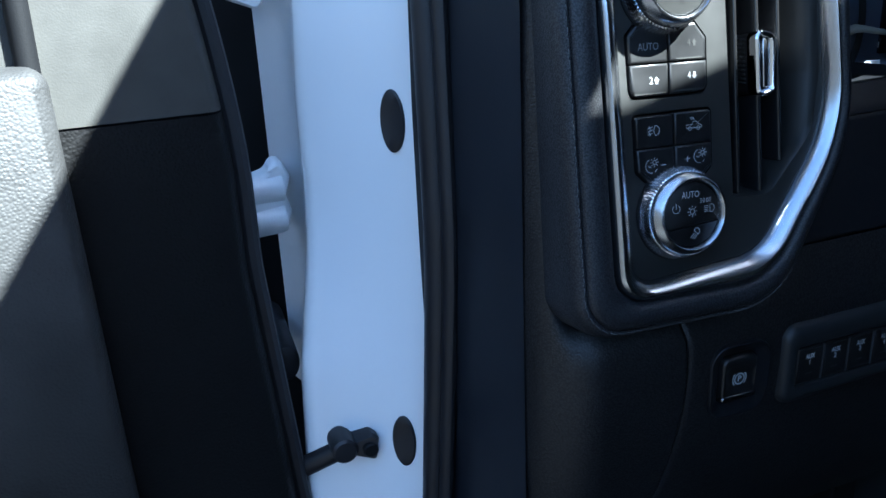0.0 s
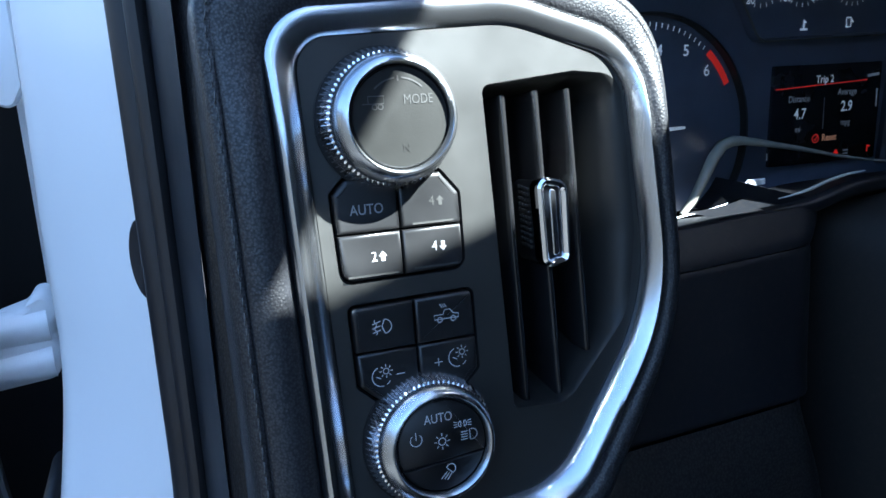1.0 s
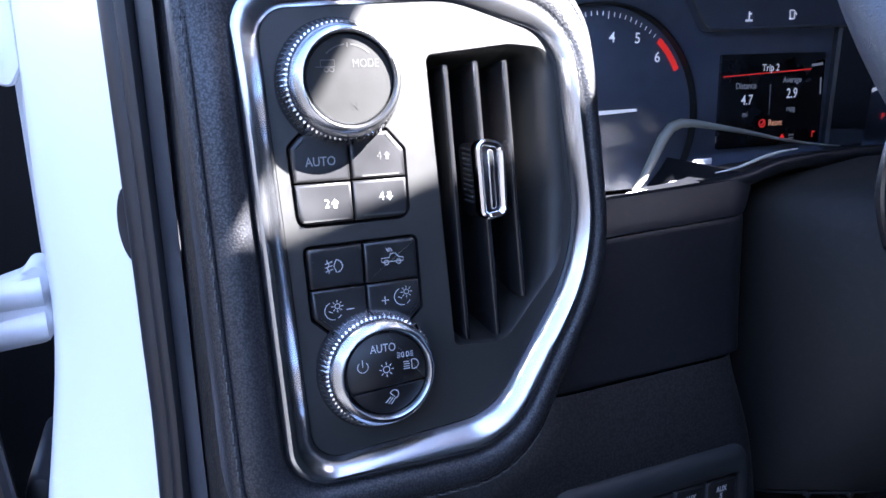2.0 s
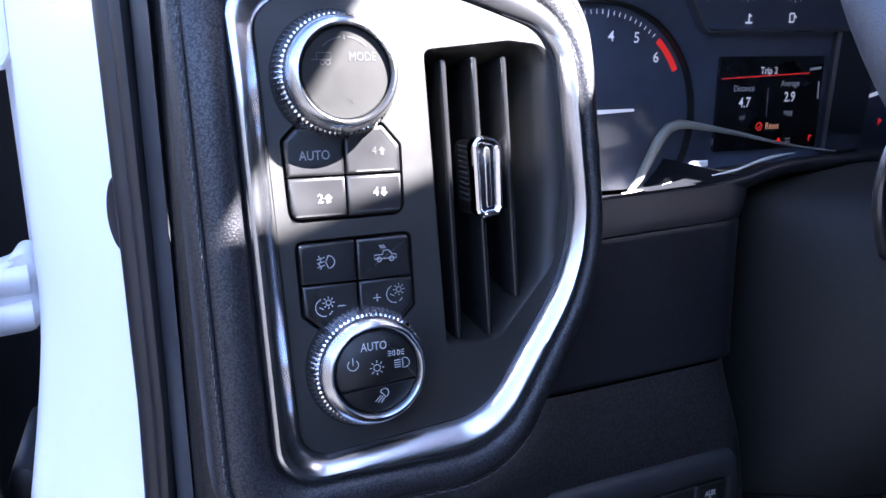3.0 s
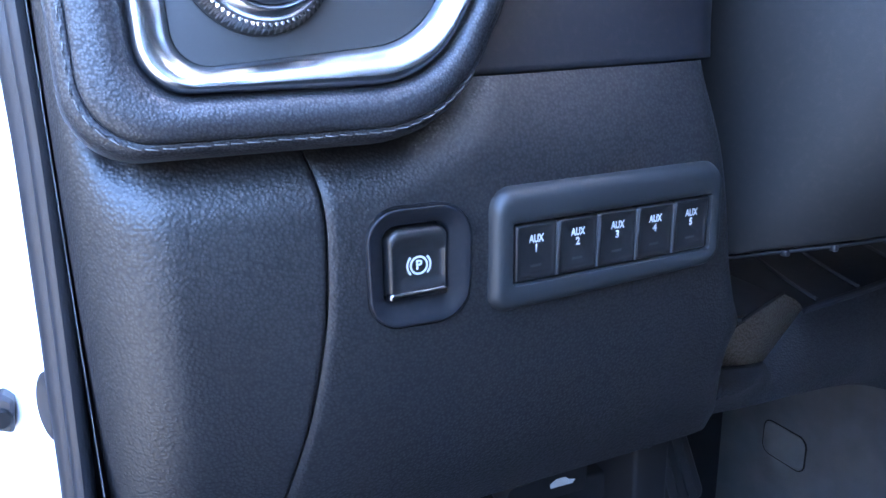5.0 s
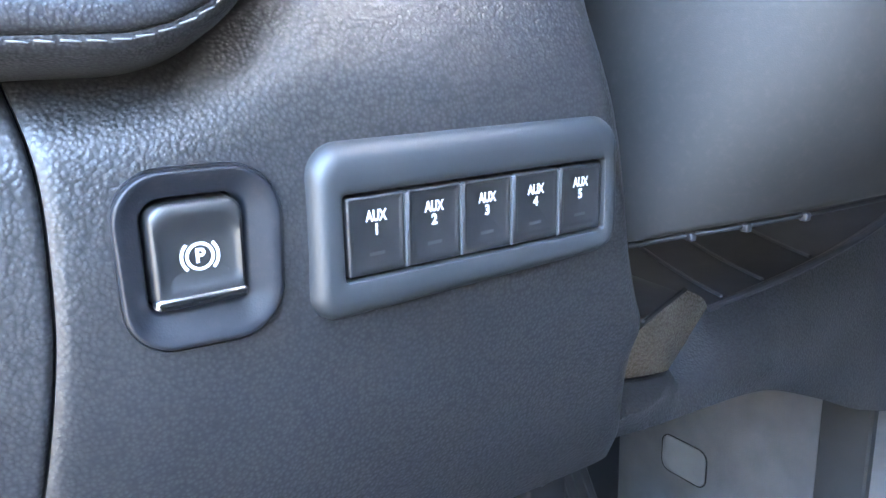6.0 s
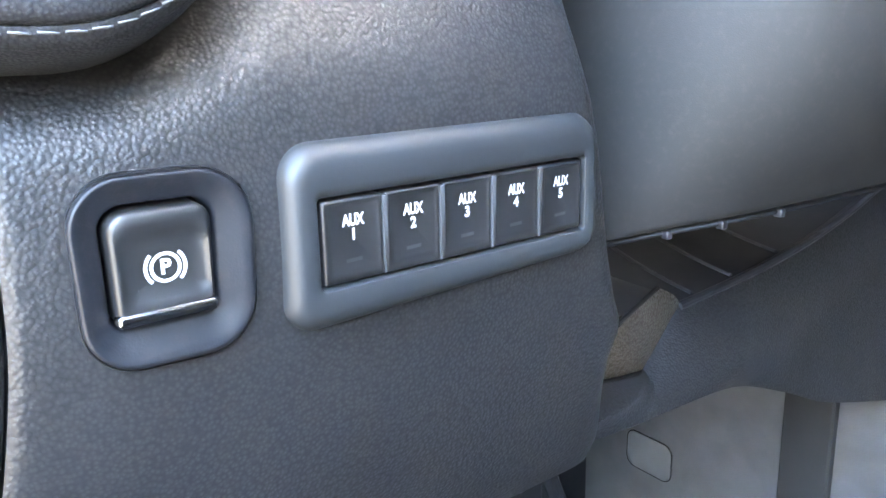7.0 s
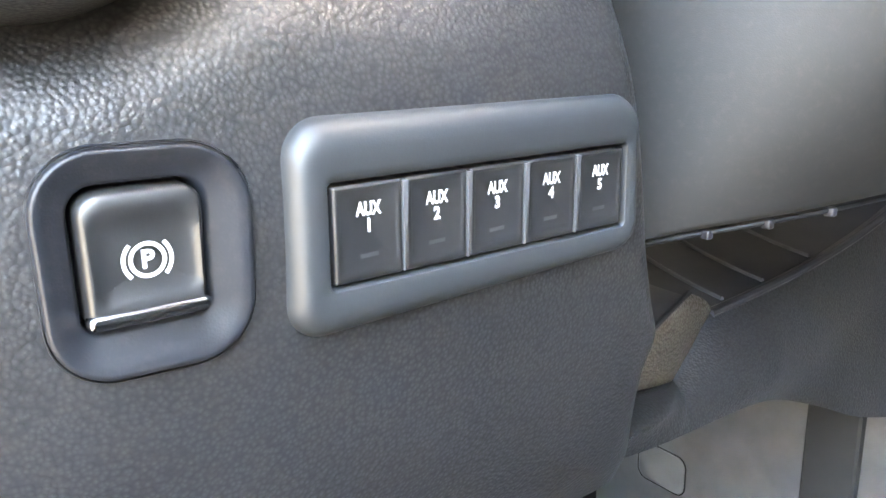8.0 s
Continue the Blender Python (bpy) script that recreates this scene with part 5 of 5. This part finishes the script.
def bolster_face(u, v):
    x = 0.464 + 0.416 * u
    t = bolster_top(x)
    bx, by, bz = x - 0.02 * max(0, v), curve_at([(0.44, 0.402), (0.50, 0.4035), (0.545, 0.406), (0.632, 0.420), (0.733, 0.440), (0.88, 0.47)], x), curve_at([(0.44, 0.998), (0.53, 0.9995), (0.60, 0.993), (0.65, 0.984), (0.70, 0.966), (0.75, 0.945), (0.88, 0.91)], x)
    f = min(max(v, 0), 1)
    y = t.y + (by - t.y) * f ** (0.7 if x < 0.56 else 1.0) - (0.003 + 0.009 * min(1, max(0, (x - 0.58) / 0.06))) * math.sin(math.pi * f) + 0.0015
    z = t.z + (bz - t.z) * f
    past = (x - 0.6724) * 0.291 - (z - 0.9808) * 0.957
    y -= 0.35 * (math.sqrt(past * past + 0.0001) + past) / 2
    near = min(1.0, max(0.0, (0.565 - x) / 0.06)) * min(1.0, max(0.0, (1.018 - z) / 0.006))
    y += (lower_y(min(x, 0.515), z) + 0.0032 - y) * near * near * (3 - 2 * near)
    if v > 1:
        y, z = y + 0.04 * (v - 1) * 4, z + 0.002
    if v < 0:
        y, z = y + 0.008, z - 0.003
    return Vector((bx, y, z))


bm = surface(bolster_face, span(0, 1, 80), [-0.02, 0, 0.01, 0.03] + span(0.08, 0.96, 16) + [1.0, 1.3])
part("face", bm, GRAINED, bolster)


def ramp_face(u, v):
    if u < 0:
        a, b = LT + Vector((-0.016, 0.022, 0.004)) * -u, BL + Vector((-0.010, 0.022, 0.002)) * -u
    else:
        a, b = LT.lerp(TP, u), (BL.lerp(BR, 2 * u) if u < 0.5 else BR.lerp(RT, 2 * u - 1))
    q = a.lerp(b, v)
    return q + Vector((0, 0.009 * max(0.0, 0.55 - max(u, 0.0)) ** 2 / 0.3 - 0.0025 * math.sin(math.pi * v), 0.0015 * math.sin(math.pi * v)))


part("ramp_end", surface(ramp_face, span(-1, 0, 4), span(0, 1, 10)), BLACK, bolster)
# ramp's lighter brown carries the warm light that falls on it
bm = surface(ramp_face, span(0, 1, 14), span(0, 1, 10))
part("ramp", bm, material("lit_grained_plastic", (0.040, 0.031, 0.022), 0.34, grain=0.7, size=0.0014, pit_shade=0.7), bolster, "grained ramp at the tray's end")


def tray_floor(x, f):
    """Floor of the tray, f metres behind its front edge."""
    y, z = tray_edge(x)
    return Vector((x, y + f, z - 0.004 + 0.9 * f * f))


bm = surface(lambda u, v: tray_floor(0.560 + 0.33 * u, 0.002 + 0.15 * v), span(0, 1, 40), span(0, 1, 14))
part("tray", bm, SMOOTHP, bolster)
for x in (0.6228, 0.6624, 0.7132):
    bm = tube([tray_floor(x + 0.022 * f, 0.012 + 0.085 * f) + Vector((0, 0, 0.0006)) for f in span(0, 1, 10)], 0.0011, 8, squash=1.3)
    part("rib", bm, RIBM, bolster)
bm = tube([Vector((x, tray_edge(x)[0] + 0.001, tray_edge(x)[1] - 0.001)) for x in span(0.5955, 0.875, 24)], 0.0026, 10)
part("rim", bm, RUBBER, bolster)
bm = tube([LT + Vector((-0.016, 0.024, 0.004)), LT + Vector((-0.008, 0.013, 0.002))] + [LT.lerp(TP, f) + Vector((0, 0.002, 0)) for f in span(0.0, 1, 8)] + [TP.lerp(RT, f) + Vector((0, 0.002, 0)) for f in span(0.2, 1, 4)], 0.0013, 8)
part("ramp_edge", bm, BLACK, bolster)
# the tray's end wall rises behind the ramp to meet the knee panel
bm = surface(lambda u, v: LT.lerp(TP, u) + Vector((0.004 * v, 0.002 + 0.095 * v * (1 - 0.45 * u), 0.034 * v * v * (1 - u) - 0.002)), span(-0.12, 1, 16), span(0, 1, 10))
part("tray_side", bm, SMOOTHP, bolster)
# ---------------------------------------------------------------- footwell
console = thing("centre_console", (0.95, 0.5, 0.56), "grey plastic console side in the footwell", "console")
bm = surface(lambda u, v: Vector((0.86 + 0.05 * math.sin(6 * u) * 0.15, -0.10 + 1.05 * u, 0.58 + 0.46 * v)), span(0, 1, 30), span(0, 1, 10))
bmesh.ops.solidify(bm, geom=bm.faces, thickness=0.01)
part("side_panel", bm, CONSOLE, console)
# dark upright band laid on the console side
strip = box_outline(0.480, 0.600, 0.524, 1.030, 0.010)
part("dark_band", skin([[Vector((0.8535 - w, u, v)) for u, v in offset(strip, d)] for d, w in ((0, -0.004), (0, 0.002), (-0.002, 0.004), (-0.008, 0.005))]), material("band_colour", (0.026, 0.025, 0.024), 0.75, specular=0.2, grain=0.2, size=0.002), console, "dark upright band on the console side")
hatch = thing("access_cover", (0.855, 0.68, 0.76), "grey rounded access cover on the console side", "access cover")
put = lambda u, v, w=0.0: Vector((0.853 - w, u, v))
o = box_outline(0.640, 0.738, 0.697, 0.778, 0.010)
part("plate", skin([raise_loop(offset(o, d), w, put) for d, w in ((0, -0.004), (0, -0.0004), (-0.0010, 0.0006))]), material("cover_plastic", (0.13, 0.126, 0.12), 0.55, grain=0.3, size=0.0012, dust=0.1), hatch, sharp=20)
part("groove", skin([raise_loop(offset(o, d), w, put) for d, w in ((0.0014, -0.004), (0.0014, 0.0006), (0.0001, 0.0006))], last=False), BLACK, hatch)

# black sheet added to give the footwell its dark depth
shield = thing("footwell_shade", (0.45, 0.67, 0.6), "black sheet added in place of the dark depth of the footwell", "panel")
part("panel", slab(bmesh.new(), (0.226, 0.665, 0.57), (0.76, 0.680, 1.02), 0.004), BLACK, shield)
kick = thing("kick_panel", (0.21, 0.6, 0.6), "black plastic kick panel", "kick panel")
bm = slab(bmesh.new(), (0.20, 0.52, 0.56), (0.225, 1.0, 1.02), 0.004)
part("panel", bm, BLACK, kick)
lever = thing("hood_release_lever", (0.432, 0.46, 0.94), "black hood release lever with a white car icon", "lever")
put = lambda u, v, w=0.0: Vector((0.432 + u, 0.455 - w * 0.8 - v * 0.35, 0.951 + v - w * 0.3))
o = rounded([(-0.040, -0.014, 0.004), (0.020, -0.014, 0.004), (0.016, 0.010, 0.004), (-0.036, 0.006, 0.004)], 5)
part("handle", skin([raise_loop(offset(o, d), w, put) for d, w in ((0, -0.02), (0, 0.002), (-0.001, 0.004))]), BLACK, lever)
car = [(-0.0075, -0.003), (0.0075, -0.003), (0.0085, 0.0), (0.004, 0.0012), (0.001, 0.0040), (-0.005, 0.0040), (-0.0085, 0.0005)]
bm = skin([raise_loop(car, 0.0042, put), raise_loop(car, 0.0046, put)], first=True)
part("icon", bm, MARK, lever, "white car icon")
bracket = thing("under_dash_bracket", (0.50, 0.48, 0.93), "black bracket under the dashboard", "bracket")
bm = slab(bmesh.new(), (0.39, 0.47, 0.90), (0.52, 0.60, 0.935), 0.004)
slab(bm, (0.475, 0.44, 0.90), (0.50, 0.52, 0.975), 0.003)
part("plate", bm, BLACK, bracket)
pedal = thing("brake_pedal", (0.62, 0.64, 0.76), "ribbed black rubber brake pedal", "pedal")
put = lambda u, v, w=0.0: Vector((0.640 + u, 0.630 + 0.5 * v - w * 0.8, 0.800 + 0.8 * v + w * 0.4))
o = box_outline(-0.05, -0.035, 0.05, 0.035, 0.010)
part("pad", skin([raise_loop(offset(o, d), w, put) for d, w in ((0, -0.008), (0, 0.004), (-0.002, 0.006))]), RUBBER, pedal)
for k in range(9):
    u = -0.04 + 0.01 * k
    o = box_outline(u, -0.03, u + 0.005, 0.03, 0.001, 2)
    part("rib", skin([raise_loop(o, 0.005, put), raise_loop(o, 0.009, put)]), RUBBER, pedal)
bm = tube([put(0, 0, -0.006), put(0, 0.05, -0.05), Vector((0.640, 0.85, 1.00)), Vector((0.640, 1.025, 1.00))], 0.008, 8)
part("arm", bm, BLACK, pedal)
